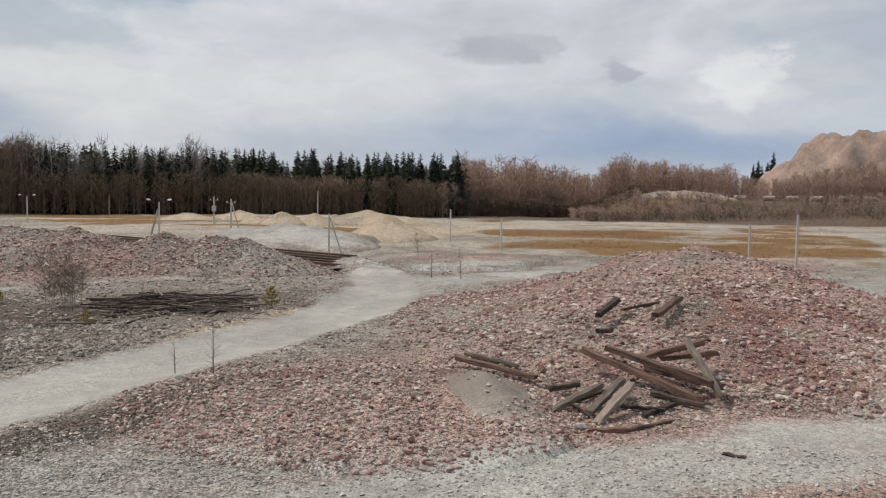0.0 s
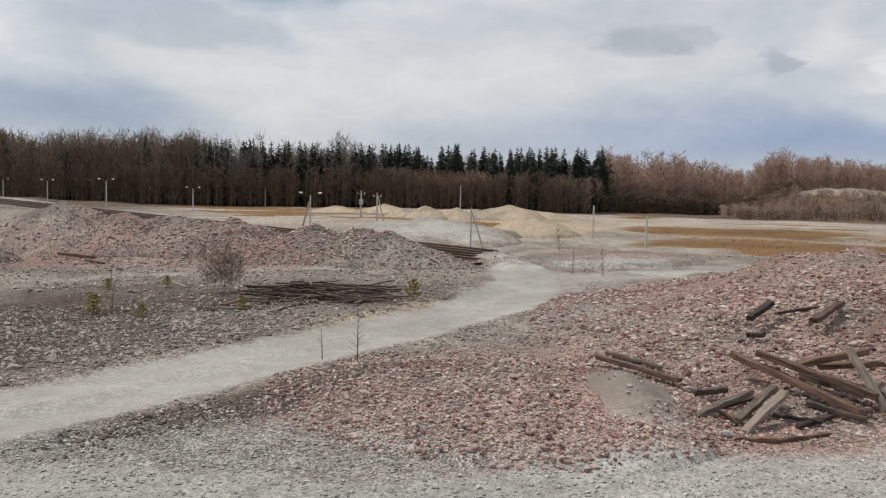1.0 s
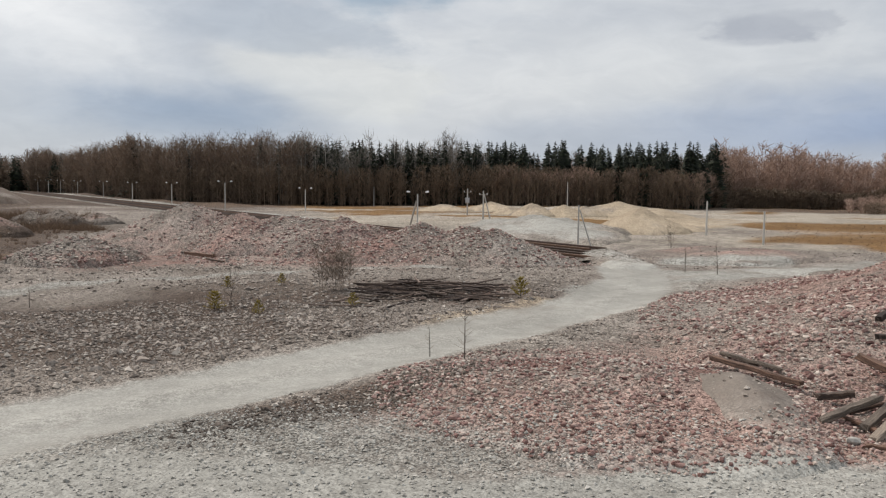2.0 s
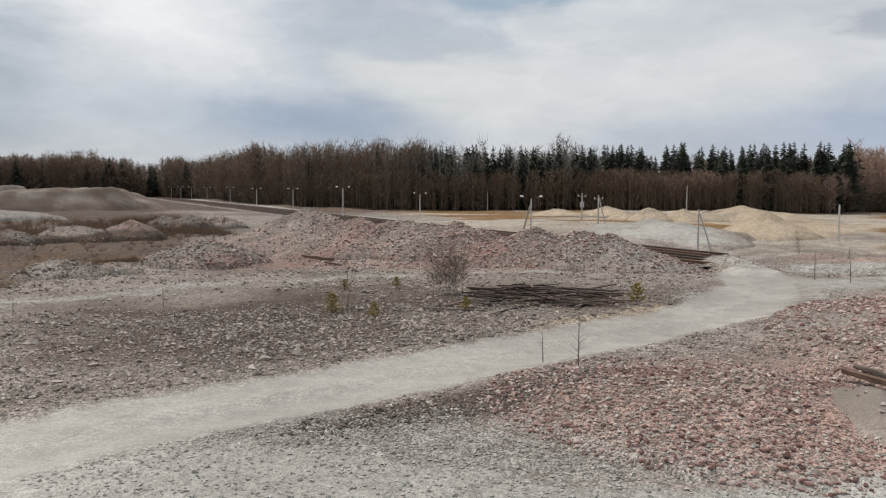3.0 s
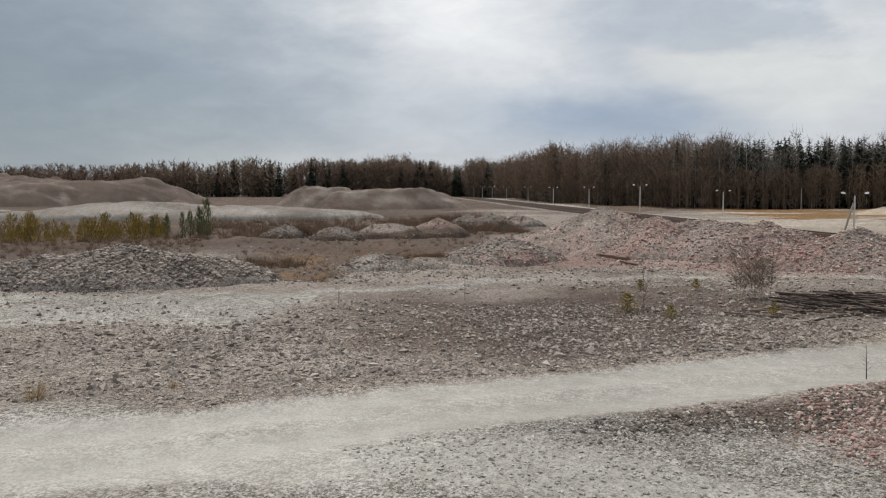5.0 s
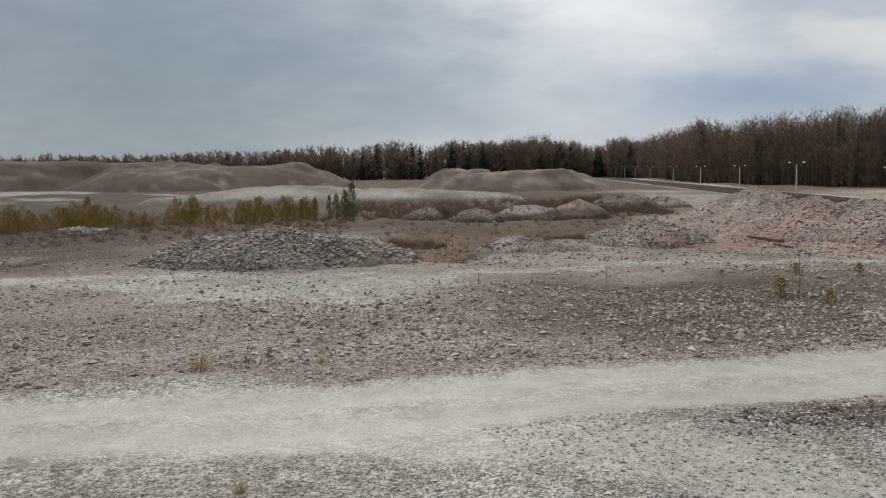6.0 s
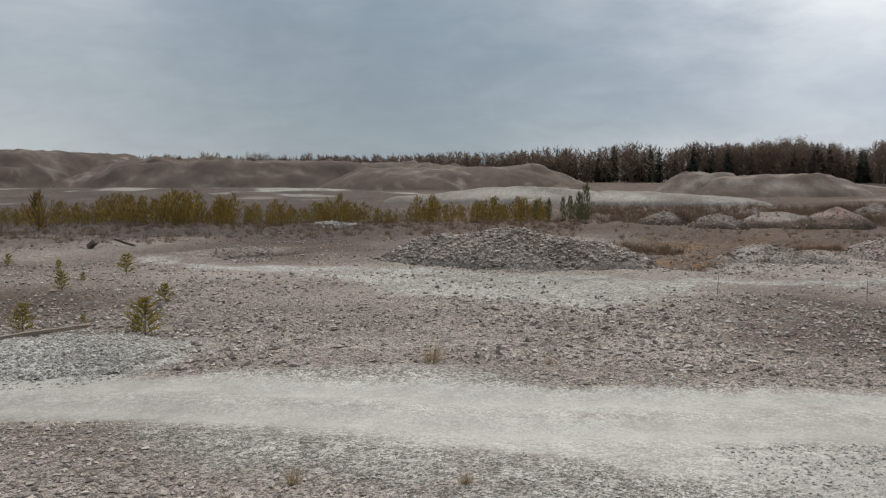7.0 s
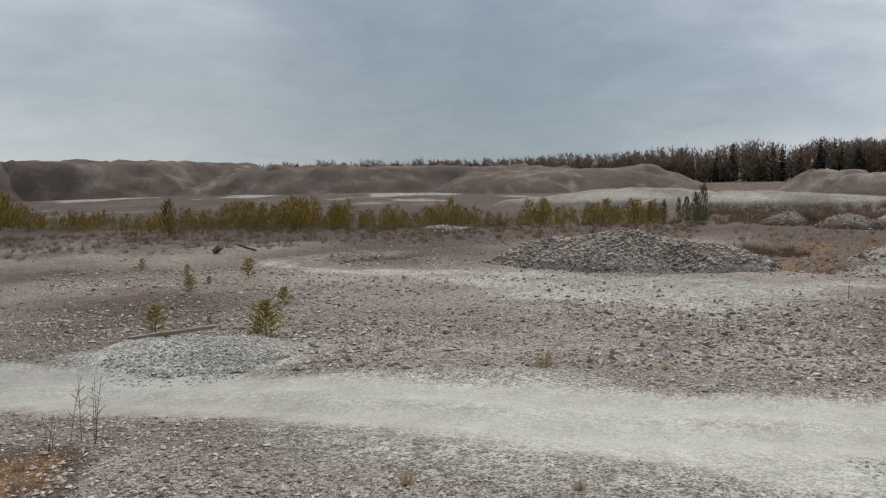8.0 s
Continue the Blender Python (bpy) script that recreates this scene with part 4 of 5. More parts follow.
for i, a in enumerate(spots):
    r = float(np.interp(a, W_AZ, W_R)) + (g.uniform(0, 22) if -2 < a < 29 else g.uniform(-2, 30))
    x, y = pz(a, r)
    s = (EYE + r * math.tan(radians(2.1 + 1.2 * g.uniform()))) / 16.0 if -2 < a < 29 else float(np.interp(a, W_AZ, W_H)) / 16.0 * g.uniform(0.8, 1.08)
    m = pose(x, y, float(ground_z(x, y)), 0, 0, g.uniform(0, 360))
    t = SPRUCES[i % 5]
    c = t if i < 5 else copy_thing(t, m)
    c.matrix_basis = m @ Matrix.Diagonal((s, s, s, 1))

parts = []
for k in range(3):
    a = np.concatenate([g.uniform(42, 50, 8), g.uniform(50, 70, 17), g.uniform(70, 92, 10)])
    x, y = polar(a, np.interp(a, W_AZ, W_R) + g.uniform(-2, 30, len(a)))
    V, F = spruce(60 + k, 10.0)
    h = np.interp(a, W_AZ, W_H) / 10.0 * g.uniform(0.8, 1.1, len(a))
    parts.append(place(V, F, x, y, ground_z(x, y), h, g.uniform(0, 6.28, len(a))))
V, F = merge(parts)
tagged(part_np("spruce_wood", V, F, M_SPRUCE), "dark far spruces standing in the bare wood", "woodland", kind="stuff")
for i in range(14):
    a = g.uniform(-22.2, -19.8)
    x, y = pz(a, g.uniform(338, 352))
    m = pose(x, y, float(top_z(np.array([x]), np.array([y]))[0]) - 0.3, 0, 0, g.uniform(0, 360))
    s = 0.42 + 0.16 * g.uniform() + 0.09 * (-19.8 - a)
    copy_thing(SPRUCES[i % 5], m).matrix_basis = m @ Matrix.Diagonal((s, s, s, 1))

# ---- lamp posts and poles ----


def lamp_post(a, r, h, arms=True, strut=False, lean=0.0):
    x, y = pz(a, r)
    z = float(ground_z(x, y))
    t = thing("street_lamp" if arms else "wooden_pole", (x, y, z), "pale concrete lamp post with two lamp heads on the plain" if arms else "plain pale pole standing on the plain",
              "street lamp" if arms else "pole", "lamp posts along the railway" if arms else "poles on the plain", turn=a)
    V, F = tube([(0, 0, -0.4), (lean * h * 0.5, 0, h * 0.5), (lean * h, 0, h)], (0.10, 0.09, 0.075), 8)
    part_np("post", V, F, M_CONCRETE, t)
    if arms:
        for s in (-1, 1):
            V, F = tube([(lean * h, 0, h - 0.15), (lean * h + s * 0.4, 0, h + 0.15), (lean * h + s * 0.85, 0, h + 0.22)], (0.025, 0.02, 0.02), 5)
            part_np("arm", V, F, M_RUST, t)
            V, F = tube([(lean * h + s * 0.8, 0, h + 0.21), (lean * h + s * 0.95, 0, h + 0.24), (lean * h + s * 1.1, 0, h + 0.26), (lean * h + s * 1.2, 0, h + 0.25)], (0.04, 0.09, 0.10, 0.04), 8)
            part_np("lamp_head", V, F, M_LAMP, t, "white lamp head")
    if strut:
        V, F = tube([(-1.0, 0, -0.3), (-0.1, 0, h * 0.82)], (0.11, 0.09), 7)
        part_np("strut", V, F, M_POLEWOOD, t, "slanting wooden strut")
    return t


for a, r, h in [(32.85, 136, 5.0), (36.32, 178, 4.7), (38.8, 210, 4.7), (40.57, 255, 4.9), (42.1, 300, 5.0), (43.1, 340, 5.2), (43.8, 378, 5.4), (44.4, 410, 5.5), (27.4, 142, 3.9)]:
    lamp_post(a, r, h)
lamp_post(19.5, 86, 3.9, True, True)
lamp_post(22.6, 188, 4.4, False)
lamp_post(8.9, 150, 5.5, False)
lamp_post(-0.5, 82, 3.3, False)
lamp_post(-4.13, 71.5, 2.8, False)
lamp_post(-20.9, 65.7, 3.0, False)
lamp_post(-23.8, 63.5, 3.8, False)


def line_pole(a, r, h, strut_to, box_on):
    x, y = pz(a, r)
    t = thing("utility_pole", (x, y, float(ground_z(x, y))), "pale utility pole with crossarm and insulators beside the sand", "utility pole", "utility poles", turn=a)
    V, F = tube([(0, 0, -0.4), (0, 0, h)], (0.12, 0.09) if r > 80 else (0.075, 0.06), 8)
    part_np("post", V, F, M_CONCRETE, t)
    if r > 80:
        V, F = box(1.1, 0.07, 0.07, (0, 0, h - 0.5))
        part_np("crossarm", V, F, M_POLEWOOD, t)
    for s in (-0.48, 0.48) if r > 80 else ():
        V, F = tube([(s, 0, h - 0.48), (s, 0, h - 0.38), (s, 0, h - 0.30)], (0.03, 0.07, 0.04), 7)
        part_np("insulator", V, F, M_LAMP, t)
    if strut_to:
        V, F = tube([(strut_to, 0, -0.3), (0.08, 0, h * 0.9)], (0.09, 0.07) if r > 80 else (0.06, 0.05), 7)
        part_np("strut", V, F, M_CONCRETE, t)
    if box_on:
        V, F = box(0.6, 0.5, 0.8, (0, -0.2, h - 1.7))
        part_np("transformer", V, F, M_METAL, t, "grey transformer box")
    return t


line_pole(15.95, 118, 3.9, 0, True)
line_pole(14.82, 104, 3.7, 1.0, False)
line_pole(8.1, 62.5, 3.5, 1.2, False)

# ---- railway ----
side = np.array([rail_d[1], -rail_d[0]])
length = float(np.hypot(RAIL_B[0] - RAIL_A[0], RAIL_B[1] - RAIL_A[1]))
heading = math.degrees(math.atan2(rail_d[1], rail_d[0]))
for ex, ey in ((-6.9, 58.8), (-6.7, 54.4), (-6.9, 50.8)):
    off, back = (ex - RAIL_A[0]) * side[0] + (ey - RAIL_A[1]) * side[1], (ex - RAIL_A[0]) * rail_d[0] + (ey - RAIL_A[1]) * rail_d[1]
    ox, oy = RAIL_A[0] + side[0] * off + rail_d[0] * back, RAIL_A[1] + side[1] * off + rail_d[1] * back
    t = thing("railway_track", (ox, oy, -0.27), "rusty railway track on stained ballast", "railway track", "parallel tracks", turn=heading)
    for s in (-0.76, 0.76):
        V, F = box(length, 0.14, 0.18, (length / 2, s, 0.38), 0.2)
        part_np("rail", V, F, M_RUST, t)
    xs = np.arange(0.3, 190, 0.62)
    V, F = box(0.25, 2.5, 0.2, (0, 0, 0.20))
    V, F = place(V, F, xs, 0 * xs, 0 * xs, np.ones(len(xs)), rng.normal(0, 0.01, len(xs)))
    tagged(part_np("sleepers", V, F, M_TAR, t), kind="stuff")
    # ballast bed
    ring = [(-1.8, -0.4), (-1.4, 0.27), (1.4, 0.27), (1.8, -0.4)]
    V = np.array([(q, b, c) for q in np.linspace(-0.5, length, 40) for b, c in ring])
    F = np.array([(i * 4 + j, i * 4 + j + 1, i * 4 + j + 5, i * 4 + j + 4) for i in range(39) for j in range(3)])
    at = {k2: np.full(len(V), {"pale": 0.45, "sand": 0.25, "dark": 0.1}.get(k2, 0.0)) for k2 in ZONE_NAMES}
    part_np("ballast", V, F, M_GROUND, t, "rust-stained stone ballast", attrs=at)

# ---- timbers ----


def timber(name, p, q, w, h, mat, label, category="timber", group="", roll=0.0, lift=True):
    """A squared timber from p to q (x, y, height over the ground there)."""
    p, q = Vector(p), Vector(q)
    if lift:
        p.z += float(top_z(np.array([p.x]), np.array([p.y]))[0])
        q.z += float(top_z(np.array([q.x]), np.array([q.y]))[0])
    d = q - p
    n = 7
    parts = []
    g = np.random.default_rng(int(abs(p.x * 31 + p.y * 17 + w * 1000)) % 9999)
    V, F = box(1, 0.72 * w, 0.72 * h)
    ring = V[:8, 1:]
    vs, fs = [], []
    for i in range(n):
        u = i / (n - 1)
        wob = g.normal(0, 0.007, 2)
        for yy, zz in ring:
            vs.append(((u - 0.5) * d.length + (g.normal(0, 0.035) if i in (0, n - 1) else 0), yy * (1 + g.normal(0, 0.07)) + wob[0], zz * (1 + g.normal(0, 0.09)) + wob[1]))
    for i in range(n - 1):
        for s in range(8):
            a, b = i * 8 + s, i * 8 + (s + 1) % 8
            fs += [(a, b, b + 8), (a, b + 8, a + 8)]
    fs += [(0, s + 1, s) for s in range(1, 7)] + [((n - 1) * 8, (n - 1) * 8 + s, (n - 1) * 8 + s + 1) for s in range(1, 7)]
    ob = part_np(name, np.array(vs), np.array(fs), mat)
    ob.matrix_world = Matrix.Translation((p + q) / 2) @ d.to_track_quat("X", "Z").to_matrix().to_4x4() @ pose(0, 0, 0, roll, 0, 0)
    return tagged(ob, label, category, group)


L_OLD = "old weathered brown railway sleeper lying in a tumbled pile"
L_GREY = "weathered grey timber lying in a tumbled pile"
PILE = "tumbled timber pile"
# from, to (x, y, z), width, thickness, tone: brown, grey or tarred
for px_, py_, pz_, qx_, qy_, qz_, w, h, tone in [
        (3.48, 19.61, 0.85, 5.62, 17.09, 0.26, 0.26, 0.2, 0),
        (3.94, 19.01, 1.02, 5.91, 17.29, 0.57, 0.26, 0.2, 0),
        (4.68, 18.66, 0.84, 6.3, 19.17, 1.16, 0.27, 0.2, 0),
        (5.3, 19.14, 0.75, 6.74, 19.43, 0.85, 0.24, 0.18, 0),
        (5.59, 18.12, 1.38, 6.07, 17.25, 0.34, 0.22, 0.15, 1),
        (4.96, 19.18, 0.52, 6.25, 17.56, 0.43, 0.26, 0.2, 2),
        (2.3, 16.25, 0.19, 3.42, 17.17, 0.51, 0.22, 0.16, 1),
        (3.04, 16.23, 0.13, 4.01, 17.66, 0.53, 0.24, 0.17, 1),
        (3.11, 15.83, 0.02, 4.1, 17.04, 0.6, 0.24, 0.17, 1),
        (2.45, 18.09, 0.2, 3.15, 18.04, 0.35, 0.24, 0.18, 2),
        (2.91, 15.48, 0.0, 3.59, 15.35, 0.08, 0.2, 0.14, 0),
        (3.58, 15.33, 0.06, 4.7, 16.04, 0.09, 0.1, 0.08, 0)]:
    timber("timber", (px_, py_, pz_), (qx_, qy_, qz_), w, h, (M_TIMBER, M_GREYWOOD, M_TAR)[tone], L_GREY if tone == 1 else L_OLD, "timber", PILE, lift=False)
for p_, q_, w, mat in [((4.2, 16.3, 0.05), (5.0, 17.0, 0.09), 0.16, M_TIMBER), ((3.9, 16.9, 0.06), (4.7, 16.5, 0.1), 0.13, M_TAR), ((2.7, 16.8, 0.05), (3.3, 16.1, 0.07), 0.12, M_TIMBER),
                       ((4.7, 17.6, 0.06), (5.6, 16.9, 0.1), 0.17, M_TAR), ((3.0, 17.5, 0.05), (3.7, 17.9, 0.08), 0.14, M_TIMBER)]:
    timber("timber", p_, q_, w, w * 0.8, mat, "short broken brown timber lying under a tumbled pile", "timber", PILE)
timber("timber", (0.4, 20.62, 0.39), (2.22, 18.56, 0.36), 0.2, 0.16, M_TIMBER, "dark weathered railway sleeper lying on gravel", "timber", lift=False)
timber("timber", (0.6599999999999999, 21.32, 0.37), (1.9299999999999997, 19.85, 0.36), 0.16, 0.12, M_GREYWOOD, "grey split timber lying against a sleeper", "timber", lift=False)
timber("timber", (4.56, 23.18, 1.19), (5.23, 23.8, 1.59), 0.26, 0.2, M_TAR, "dark sleeper end sticking out of red rubble", "timber", lift=False)
timber("timber", (5.43, 23.73, 1.31), (6.74, 24.59, 1.43), 0.12, 0.1, M_TIMBER, "thin plank lying on red rubble", "timber", lift=False)
timber("timber", (6.01, 22.45, 1.32), (7.15, 24.11, 1.62), 0.28, 0.2, M_TIMBER, "brown sleeper end sticking out of red rubble", "timber", lift=False)
timber("timber", (4.35, 22.26, 0.88), (4.71, 22.02, 0.92), 0.24, 0.18, M_TAR, "dark sleeper stub lying on rubble", "timber", lift=False)
timber("timber", (5.07, 14.04, 0.04), (5.36, 13.85, 0.04), 0.18, 0.07, M_TIMBER, "broken brown plank lying on the gravel", "timber", lift=False)
timber("plank", (-39.5, 20.5, 0.25), (-37.0, 21.9, 0.12), 0.3, 0.1, M_GREYWOOD, "grey plank lying on the edge of a rubble heap", "plank")
timber("plank", (-24.6, -5.6, 0.16), (-25.2, -3.2, 0.3), 0.24, 0.14, M_GREYWOOD, "weathered grey-brown plank lying beside a gravel heap", "plank")
timber("log", (-29.8, 41.8, 0.2), (-27.2, 40.9, 0.2), 0.34, 0.26, M_TIMBER, "short dark log lying before pink rubble", "log")
timber("log", (-27.2, 40.2, 0.1), (-25.6, 39.4, 0.1), 0.2, 0.14, M_TAR, "thin dark log lying before pink rubble", "log")
timber("stump", (-54.2, -6.6, 0.1), (-53.8, -6.2, 0.5), 0.5, 0.4, M_TAR, "black burnt stump on the open ground", "stump")
timber("log", (-55.0, -5.2, 0.45), (-54.6, -4.0, 0.1), 0.24, 0.18, M_TAR, "short black log on the open ground", "log")

# heap of old tarred planks beside the road
pile = thing("plank_pile", (-10.8, 32.6, 0), "flat pile of dark rotten planks and rods beside the road", "plank pile")
g = np.random.default_rng(5)
for k in range(135):
    u, v = float(np.clip(g.normal(0, 1.45), -2.9, 2.6)), g.normal(0, 1.5)
    if k > 112:
        u, v = 2.6 + g.normal(0, 0.6), -1.9 + g.normal(0, 0.4)
    cx, cy = -11.0 + 0.9 * u + 0.1 * v, 32.0 + 0.42 * u + 0.9 * v
    ln, an = g.uniform(0.7, 2.8), radians(16 + g.normal(0, 30))
    hz = 0.06 + 0.52 * math.exp(-(u / 2.2) ** 2 - (v / 1.7) ** 2) * g.uniform(0.1, 1)
    dx, dy, dz = ln / 2 * math.cos(an), ln / 2 * math.sin(an), g.normal(0, 0.07)
    ob = timber("plank", (cx - dx, cy - dy, hz - dz), (cx + dx, cy + dy, hz + dz), g.uniform(0.06, 0.16), g.uniform(0.04, 0.09), M_ROT if k % 3 else M_TAR, "")
    for key in ("category", "label", "group"):
        if key in ob:
            del ob[key]
    ob.parent = pile
    ob.matrix_parent_inverse = pile.matrix_world.inverted()

# ---- plants ----


def sapling(x, y, h, seed, label, twigs=26, spread=0.22, stems=1):
    g = np.random.default_rng(seed)
    t = thing("sapling", (x, y, float(top_z(np.array([x]), np.array([y]))[0])), label, "sapling")
    parts, tw = [], []
    for s in range(stems):
        bx, by = g.normal(0, 0.03 * stems, 2)
        lean = g.normal(0, 0.03 + 0.11 * (stems > 1), 2) * h
        hh = h * g.uniform(0.75, 1.0) if stems > 1 else h
        P = np.array([(bx, by, -0.1), (bx + lean[0] * 0.4, by + lean[1] * 0.4, hh * 0.45), (bx + lean[0], by + lean[1], hh)])
        parts.append(tube(P, (0.01 + 0.006 * h, 0.007 + 0.004 * h, 0.003) if stems == 1 else (0.007, 0.005, 0.003), 5))
        for k in range(twigs // stems):
            f = g.uniform(0.2, 0.97)
            b = P[0] + (P[1] - P[0]) * min(f / 0.45, 1) if f < 0.45 else P[1] + (P[2] - P[1]) * (f - 0.45) / 0.55
            an, ln = g.uniform(0, 6.283), spread * h * (1.15 - f) * g.uniform(0.6, 1.3)
            e = b + np.array([math.cos(an) * ln, math.sin(an) * ln, ln * g.uniform(0.4, 1.1)])
            m = (b + e) / 2 + np.array([0, 0, -0.05 * ln])
            tw.append(tube([b, m, e], (0.006, 0.0045, 0.002), 3))
    for V, F in parts:
        part_np("stem" if stems > 1 else "trunk", V, F, M_BARK, t)
    V, F = merge(tw)
    tagged(part_np("twig_crown", V, F, M_TWIG, t), kind="stuff")
    return t


sapling(-5.5, 19.1, 1.45, 1, "thin leafless sapling growing beside the pale road", 26)
sapling(-6.8, 20.3, 0.85, 2, "small leafless sapling growing beside the pale road", 10)
sapling(-14.7, 31.0, 2.35, 3, "leafless brown shrub growing beside dark planks", 760, 0.36, 13)
sapling(-16.3, 25.5, 1.7, 4, "leafless shrub with dry leaves on rubble", 40, 0.28, 3)
sapling(-0.6, 45.5, 1.5, 5, "thin leafless sapling by the road fork", 16)
sapling(1.0, 44.5, 1.7, 6, "thin leafless sapling by the road fork", 16)
sapling(-2.0, 65.0, 2.2, 7, "dark leafless bush before the sand", 80, 0.34, 6)
sapling(-14.7, -4.1, 1.25, 8, "leafless sapling cluster beside the pale road", 40, 0.3, 5)
sapling(-14.3, -4.7, 0.7, 9, "leafless sapling cluster beside the pale road", 16, 0.3, 3)
sapling(-22.5, 22.5, 0.9, 10, "thin leafless twig standing on rubble", 8)
sapling(-25.2, 18.2, 0.8, 12, "thin leafless twig standing on rubble", 8)


def shrub_mesh(seed, n=260):
    """Young conifer, 1 m high: short needles-covered shoots round a stem."""
    g = np.random.default_rng(seed)
    f = g.uniform(0.04, 1.0, n)
    an = g.uniform(0, 6.283, n)
    lump = 1 + 0.35 * np.sin(3 * an + seed) * np.sin(7 * f + seed)
    w = (0.34 * (1 - f) ** 0.55 * step(-0.1, 0.25, f) + 0.03) * g.uniform(0.15, 1.0, n) * lump
    c = np.stack([np.cos(an) * w, np.sin(an) * w, f * 0.95], 1)
    e = c + np.stack([np.cos(an) * 0.06, np.sin(an) * 0.06, g.uniform(0.08, 0.20, n)], 1)
    return blades(c, e, 0.026, g)


def pine_mesh(seed):
    """Young pine, 1 m high: whorls of rising branches set with needle tufts."""
    g = np.random.default_rng(seed)
    C, E = [], []
    for f in np.linspace(0.05, 0.86, 6):
        for an in np.linspace(0, 6.283, 6, endpoint=False) + g.uniform(0, 1, 6):
            ln = (0.46 * (1 - f) ** 0.8 + 0.05) * g.uniform(0.55, 1.1)
            way = np.array([math.cos(an), math.sin(an), g.uniform(0.35, 0.8)])
            for q in np.linspace(0.25, 1.0, 7):
                p = np.array([0, 0, f]) + way * ln * q
                for _ in range(4):
                    C.append(p)
                    E.append(p + way * 0.05 + g.normal(0, 0.05, 3) + np.array([0, 0, 0.035]))
    for q in np.linspace(0.86, 0.98, 10):
        C.append((0, 0, q))
        E.append(np.array([0, 0, q + 0.07]) + g.normal(0, 0.025, 3))
    return blades(np.array(C, float), np.array(E, float), 0.030, g)


def pine(x, y, h, seed, mat, label, slim=1.0, name="young_pine"):
    t = thing(name, (x, y, float(top_z(np.array([x]), np.array([y]))[0])), label, "young pine", "young pines")
    V, F = pine_mesh(seed) if slim >= 1 else shrub_mesh(seed, 420)
    part_np("crown", V * [h * slim, h * slim, h], F, mat, t)
    V, F = tube([(0, 0, -0.1), (0, 0, h * 0.9)], (0.012 * h + 0.008, 0.005), 5)
    part_np("trunk", V, F, M_BARK, t)
    return t


L_YP = "yellow-green young pine growing out of gravel"
for k, (x, y, h) in enumerate([(-24.5, -1.6, 1.15), (-26.1, -5.1, 0.85), (-34.6, -5.3, 0.8), (-39.7, -3.3, 0.95), (-31.0, -1.3, 0.7), (-37.6, -4.9, 0.35), (-42.6, -6.6, 0.5), (-25.3, -1.9, 0.5), (-27.2, -3.6, 0.3), (-46.0, -9.5, 0.6),
                               (-6.9, 32.3, 0.85), (-19.3, 30.0, 0.5), (-17.5, 31.5, 0.5), (-12.3, 27.5, 0.5), (-16.5, 24.8, 0.7), (-14.6, 24.6, 0.5)]):
    pine(x, y, h, 200 + k, M_PINE, L_YP, 1.1)
g = np.random.default_rng(9)
for k, (a, r, h) in enumerate([(63.0, 79, 3.6), (63.5, 80, 2.9), (64.6, 79, 2.4), (65.6, 80, 2.2), (66.5, 82, 2.0), (64.1, 82, 2.5)]):
    x, y = pz(a, r)
    pine(x, y, h, 300 + k, M_PINE_GREEN, "dark green young pine at the end of the thicket", 0.62)
parts = []
for k in range(5):
    m = 250
    a = g.uniform(65.5, 116, m)
    r = np.interp(a, [64, 84, 100, 116], [77, 74, 80, 100]) + 18 * g.uniform(0, 1, m) ** 1.3
    x, y = polar(a, r)
    V, F = shrub_mesh(500 + k, 115)
    h = (0.6 + 1.35 * g.uniform(0, 1, m) ** 2.2) * np.interp(a, [64, 100, 116], [0.85, 1.0, 1.3]) * (1 + 0.55 * fbm(a, 0 * a, 3, 71, 3))
    parts.append(place(V, F, x, y, ground_z(x, y), np.stack([h * 1.1, h * 1.1, h], 1), g.uniform(0, 6.28, m)))
V, F = merge(parts)
tagged(part_np("pine_thicket", V, F, M_THICKET), "thicket of yellow-green young pines across the plain", "young pines", kind="stuff")


def tuft_mesh(seed, n=36):
    g = np.random.default_rng(seed)
    b = g.normal(0, 0.13, (n, 3)) * [1, 1, 0]
    e = b * 2.0 + np.stack([g.normal(0, 0.22, n), g.normal(0, 0.22, n), g.uniform(0.3, 1.0, n)], 1)
    return blades(b, e, 0.02, g)


def tufts(name, x, y, h, label, seed):
    g = np.random.default_rng(seed)
    parts = []
    for k in range(4):
        m = np.arange(len(x)) % 4 == k
        V, F = tuft_mesh(seed + k)
        s = h[m]
        parts.append(place(V, F, x[m], y[m], top_z(x[m], y[m]), np.stack([s * 1.3, s * 1.3, s], 1), g.uniform(0, 6.28, m.sum())))
    V, F = merge(parts)
    return tagged(part_np(name, V, F, M_WEED), label, "dry grass", kind="stuff")


for k, (x, y, h) in enumerate([(-18.4, 5.3, 0.65), (-17.3, 7.9, 0.3), (-13.3, -5.6, 0.45), (-12.7, -4.6, 0.4), (-13.6, -4.9, 0.35), (-10.8, 3.6, 0.3), (-11.6, 1.2, 0.35), (-11.0, 0.2, 0.3)]):
    t = thing("grass_tuft", (x, y, float(ground_z(x, y))), "dry brown grass tuft growing out of gravel", "grass tuft", "grass tufts")
    V, F = tuft_mesh(70 + k, 120)
    tagged(part_np("tuft_crown", V * h, F, M_STRAW, t), kind="stuff")
pine(-73.1, -12.7, 3.2, 350, M_THICKET, "tall bushy yellow-green young pine at the thicket's edge", 0.95)
n = 1300
a, r = g.uniform(63, 114, n), 56 + 26 * g.uniform(0, 1, n) ** 0.6
x, y = polar(a, r)
tufts("dry_grass", x, y, g.uniform(0.15, 0.75, n), "dry brown weeds before the pine thicket", 93)
wx, wy, wh = [], [], []
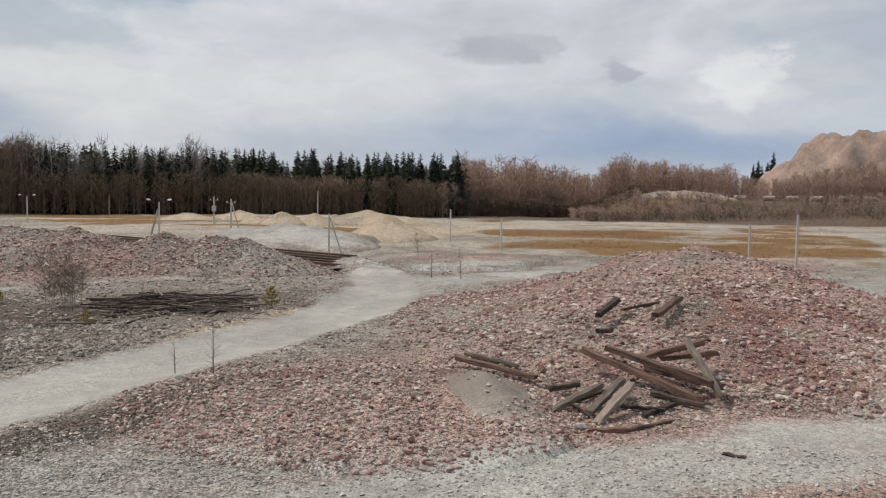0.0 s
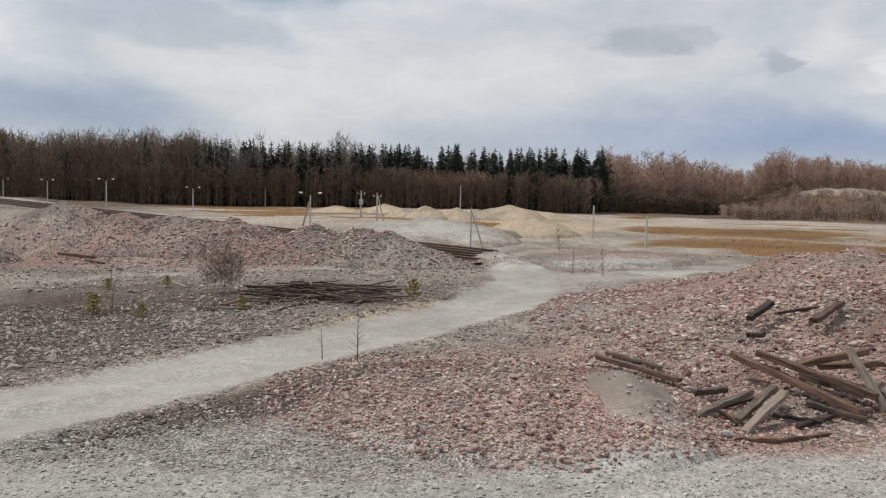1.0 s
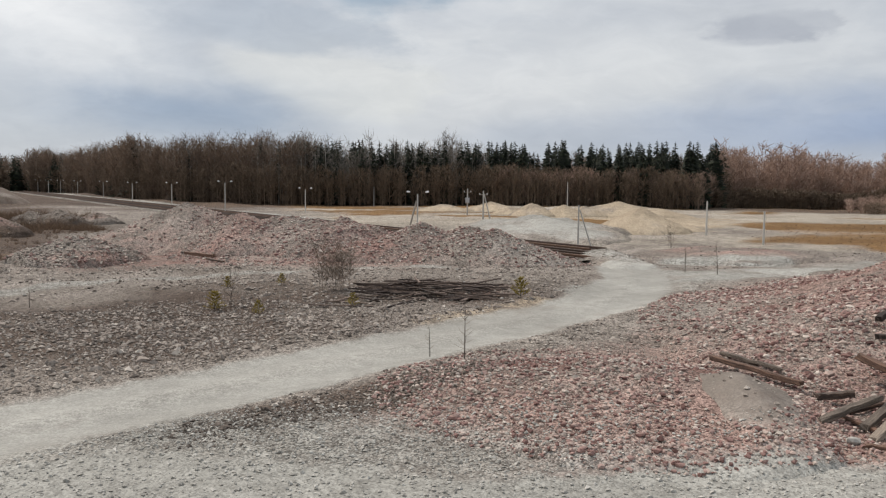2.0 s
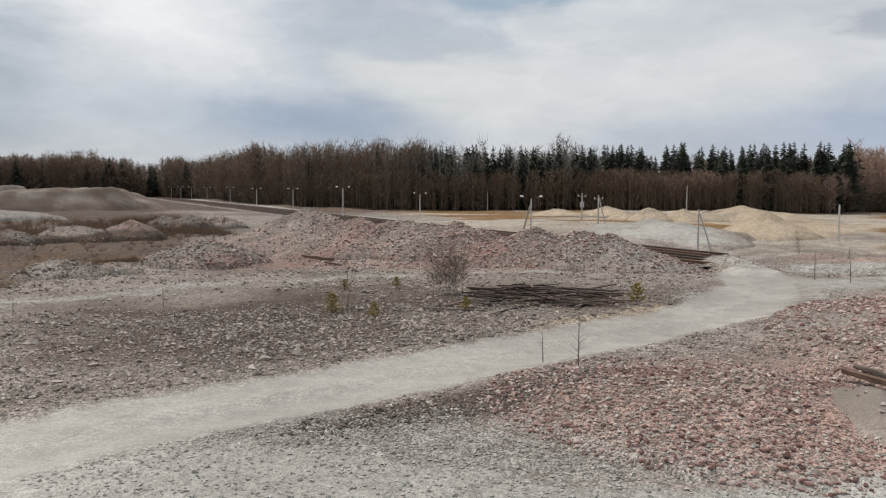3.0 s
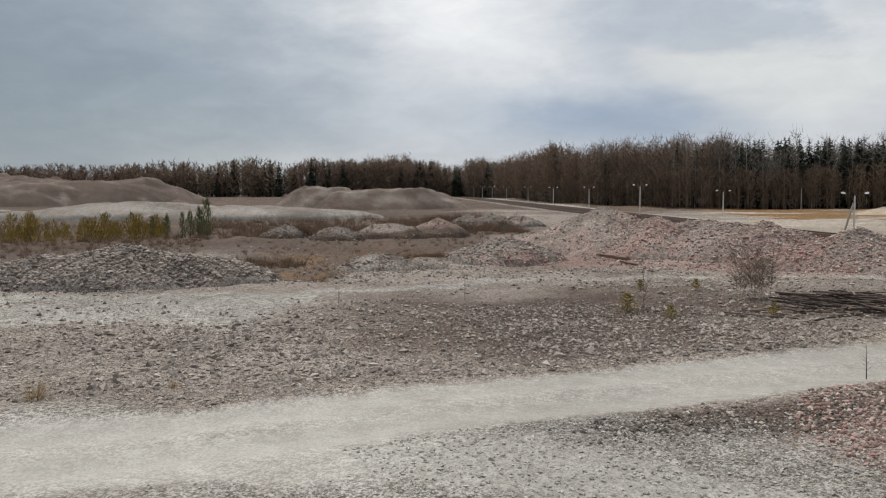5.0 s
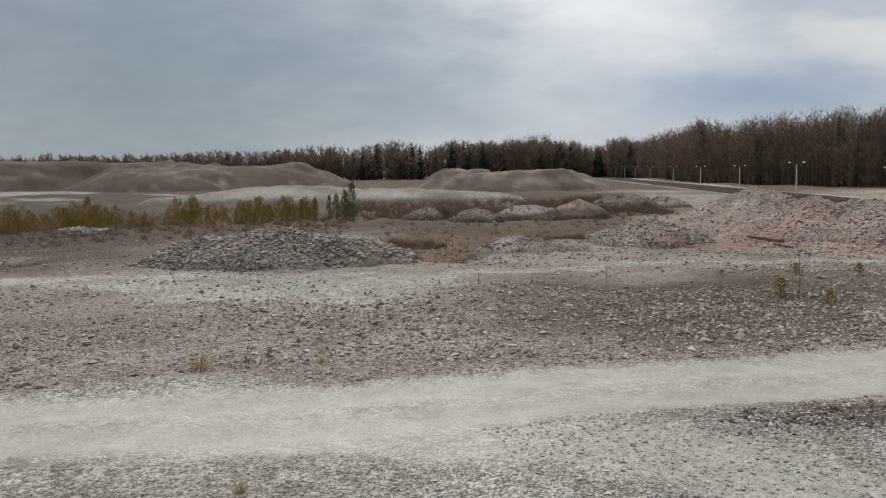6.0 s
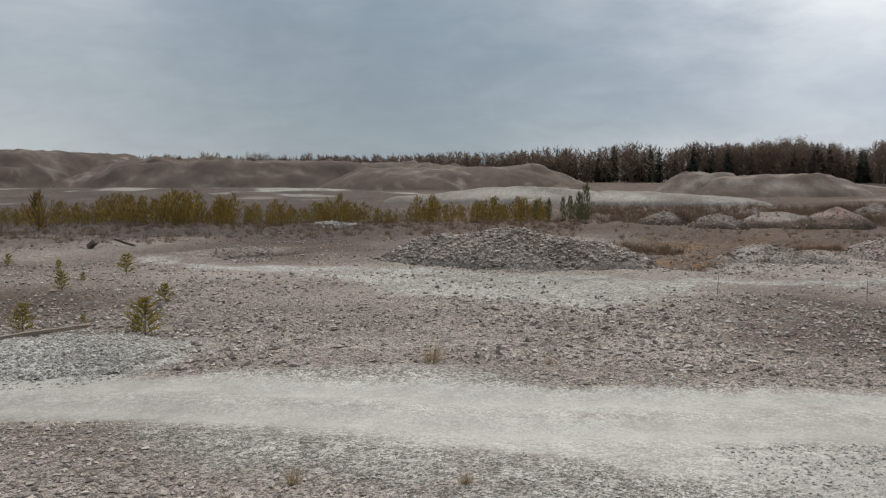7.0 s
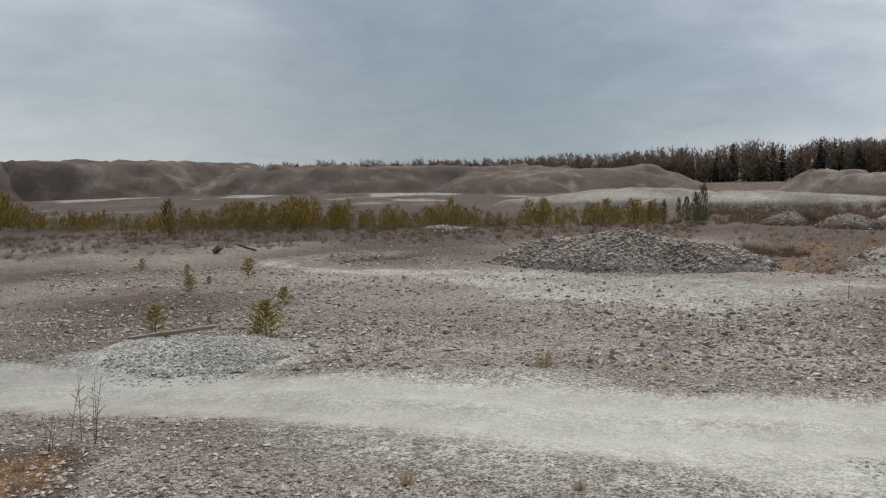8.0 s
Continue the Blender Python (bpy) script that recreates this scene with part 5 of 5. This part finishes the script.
for a, r, w, h in [(48.1, 53, 1.6, 0.5), (56, 75, 1.4, 1.0), (52.4, 78, 1.3, 1.3), (49.9, 100, 3.0, 1.2), (46.6, 111, 2.8, 1.6), (58.5, 55, 2.0, 0.7), (43.9, 86, 2.2, 0.9), (54.5, 84, 3.0, 1.1), (41.8, 84, 2.0, 0.8)]:
    cx, cy = pz(a, r)
    x, y = scatter(90, cx, cy, w, w)
    wx.append(x), wy.append(y), wh.append(h * g.uniform(0.4, 1.0, 90))
tufts("dry_grass", np.concatenate(wx), np.concatenate(wy), np.concatenate(wh), "clumps of dry brown weeds between low heaps", 97)
n = 900
a, r = 46 + 16 * g.uniform(-1, 1, n), g.uniform(40, 92, n)
x, y = polar(a, r)
keep = inside(x, y, [(-36, 20.5), (-33, 23), (-38, 42), (-52, 62), (-75, 60), (-82, 44), (-58, 34), (-48, 25)]) > -1.0
tufts("dry_grass", x[keep], y[keep], g.uniform(0.2, 0.6, keep.sum()), "dry brown grass and weeds between the heaps", 81)
n = 1000
a, r = g.uniform(41, 64, n), g.uniform(76, 122, n)
x, y = polar(a, r)
tufts("dry_grass", x, y, 0.3 + 1.1 * g.uniform(0, 1, n) ** 1.8, "dry brown grass and brushwood before the spoil banks", 85)
n = 1800
a, r = g.uniform(-26, -2, n), g.uniform(56, 120, n)
x, y = polar(a, r)
keep = inside(x, y, MEADOW) > 0
tufts("dry_grass", x[keep], y[keep], g.uniform(0.06, 0.22, keep.sum()), "short dry grass on the low meadow", 89)

# ---- wagons on the bank ----
for k, a in enumerate([-17.8, -20.2, -22.0, -23.4, -24.9, -26.5, -27.9]):
    x, y = pz(a, 246 + 2 * k)
    z = float(ground_z(x, y))
    t = thing("tank_wagon", (x, y, z - 0.7), "pale tank wagon standing on the bank", "wagon", "tank wagons", turn=a)
    V, F = tube([(-1.7, 0, 1.45), (-1.55, 0, 1.45), (1.55, 0, 1.45), (1.7, 0, 1.45)], (0.45, 0.75, 0.75, 0.45), 14)
    part_np("tank", V, F, M_TANK, t)
    V, F = box(3.6, 1.2, 0.25, (0, 0, 0.66))
    part_np("underframe", V, F, M_TAR, t)
    for s in (-1.1, 1.1):
        V, F = tube([(s, -0.7, 0.32), (s, 0.7, 0.32)], (0.33, 0.33), 12)
        part_np("wheelset", V, F, M_RUST, t)

# ---- stones that can be told apart ----
STONE_MESH = {}
for key, mat in (("red", M_STONE_RED), ("grey", M_STONE_BROWN)):
    STONE_MESH[key] = [mesh_np("stone", ICO_V * rng.uniform(0.5, 1.2, (12, 1)) * np.array([1.0, 0.8, 0.62]) * 0.5, ICO_F, tone_mat) for tone_mat in [mat] * 6]
for key, tone, cx, cy, rx, ry, turn, n, lo, hi in [("front", "red", -1.6, 16.4, 4.6, 3.4, 0, 280, 0.07, 0.19), ("main", "red", 9.5, 25.0, 9.0, 8.0, 0, 290, 0.10, 0.28), ("long", "grey", -38.6, 15.2, 7.0, 2.8, 57, 280, 0.12, 0.34)]:
    mound = MOUNDS[key]
    u, v = scatter(n, 0, 0, rx, ry)
    t = radians(turn)
    x, y = cx + u * math.cos(t) - v * math.sin(t), cy + u * math.sin(t) + v * math.cos(t)
    ok = np.hypot((x - 0.85) / 1.2, (y - 17.2) / 2.6) > 1
    z = top_z(x, y)
    for i in np.nonzero(ok)[0]:
        q = lo + (hi - lo) * rng.uniform() ** 2.2
        ob = new("stone", STONE_MESH[tone][int(rng.integers(0, 6))])
        ob.parent = mound
        ob.matrix_parent_inverse = mound.matrix_world.inverted()
        ob.matrix_basis = pose(x[i], y[i], z[i] + 0.14 * q, rng.uniform(-25, 25), rng.uniform(-25, 25), rng.uniform(0, 360)) @ Matrix.Diagonal((q, q * rng.uniform(0.8, 1.2), q * rng.uniform(0.8, 1.1), 1))
ob = new("white_stone", mesh_np("white_stone", ICO_V * rng.uniform(0.7, 1.1, (12, 1)) * np.array([0.17, 0.11, 0.09]), ICO_F, M_STONE_PALE))
ob.matrix_world = pose(2.75, 15.6, float(top_z(np.array([2.75]), np.array([15.6]))[0]) + 0.05, 8, 5, 30)
tagged(ob, "single white limestone lump beside the timber pile", "stone")
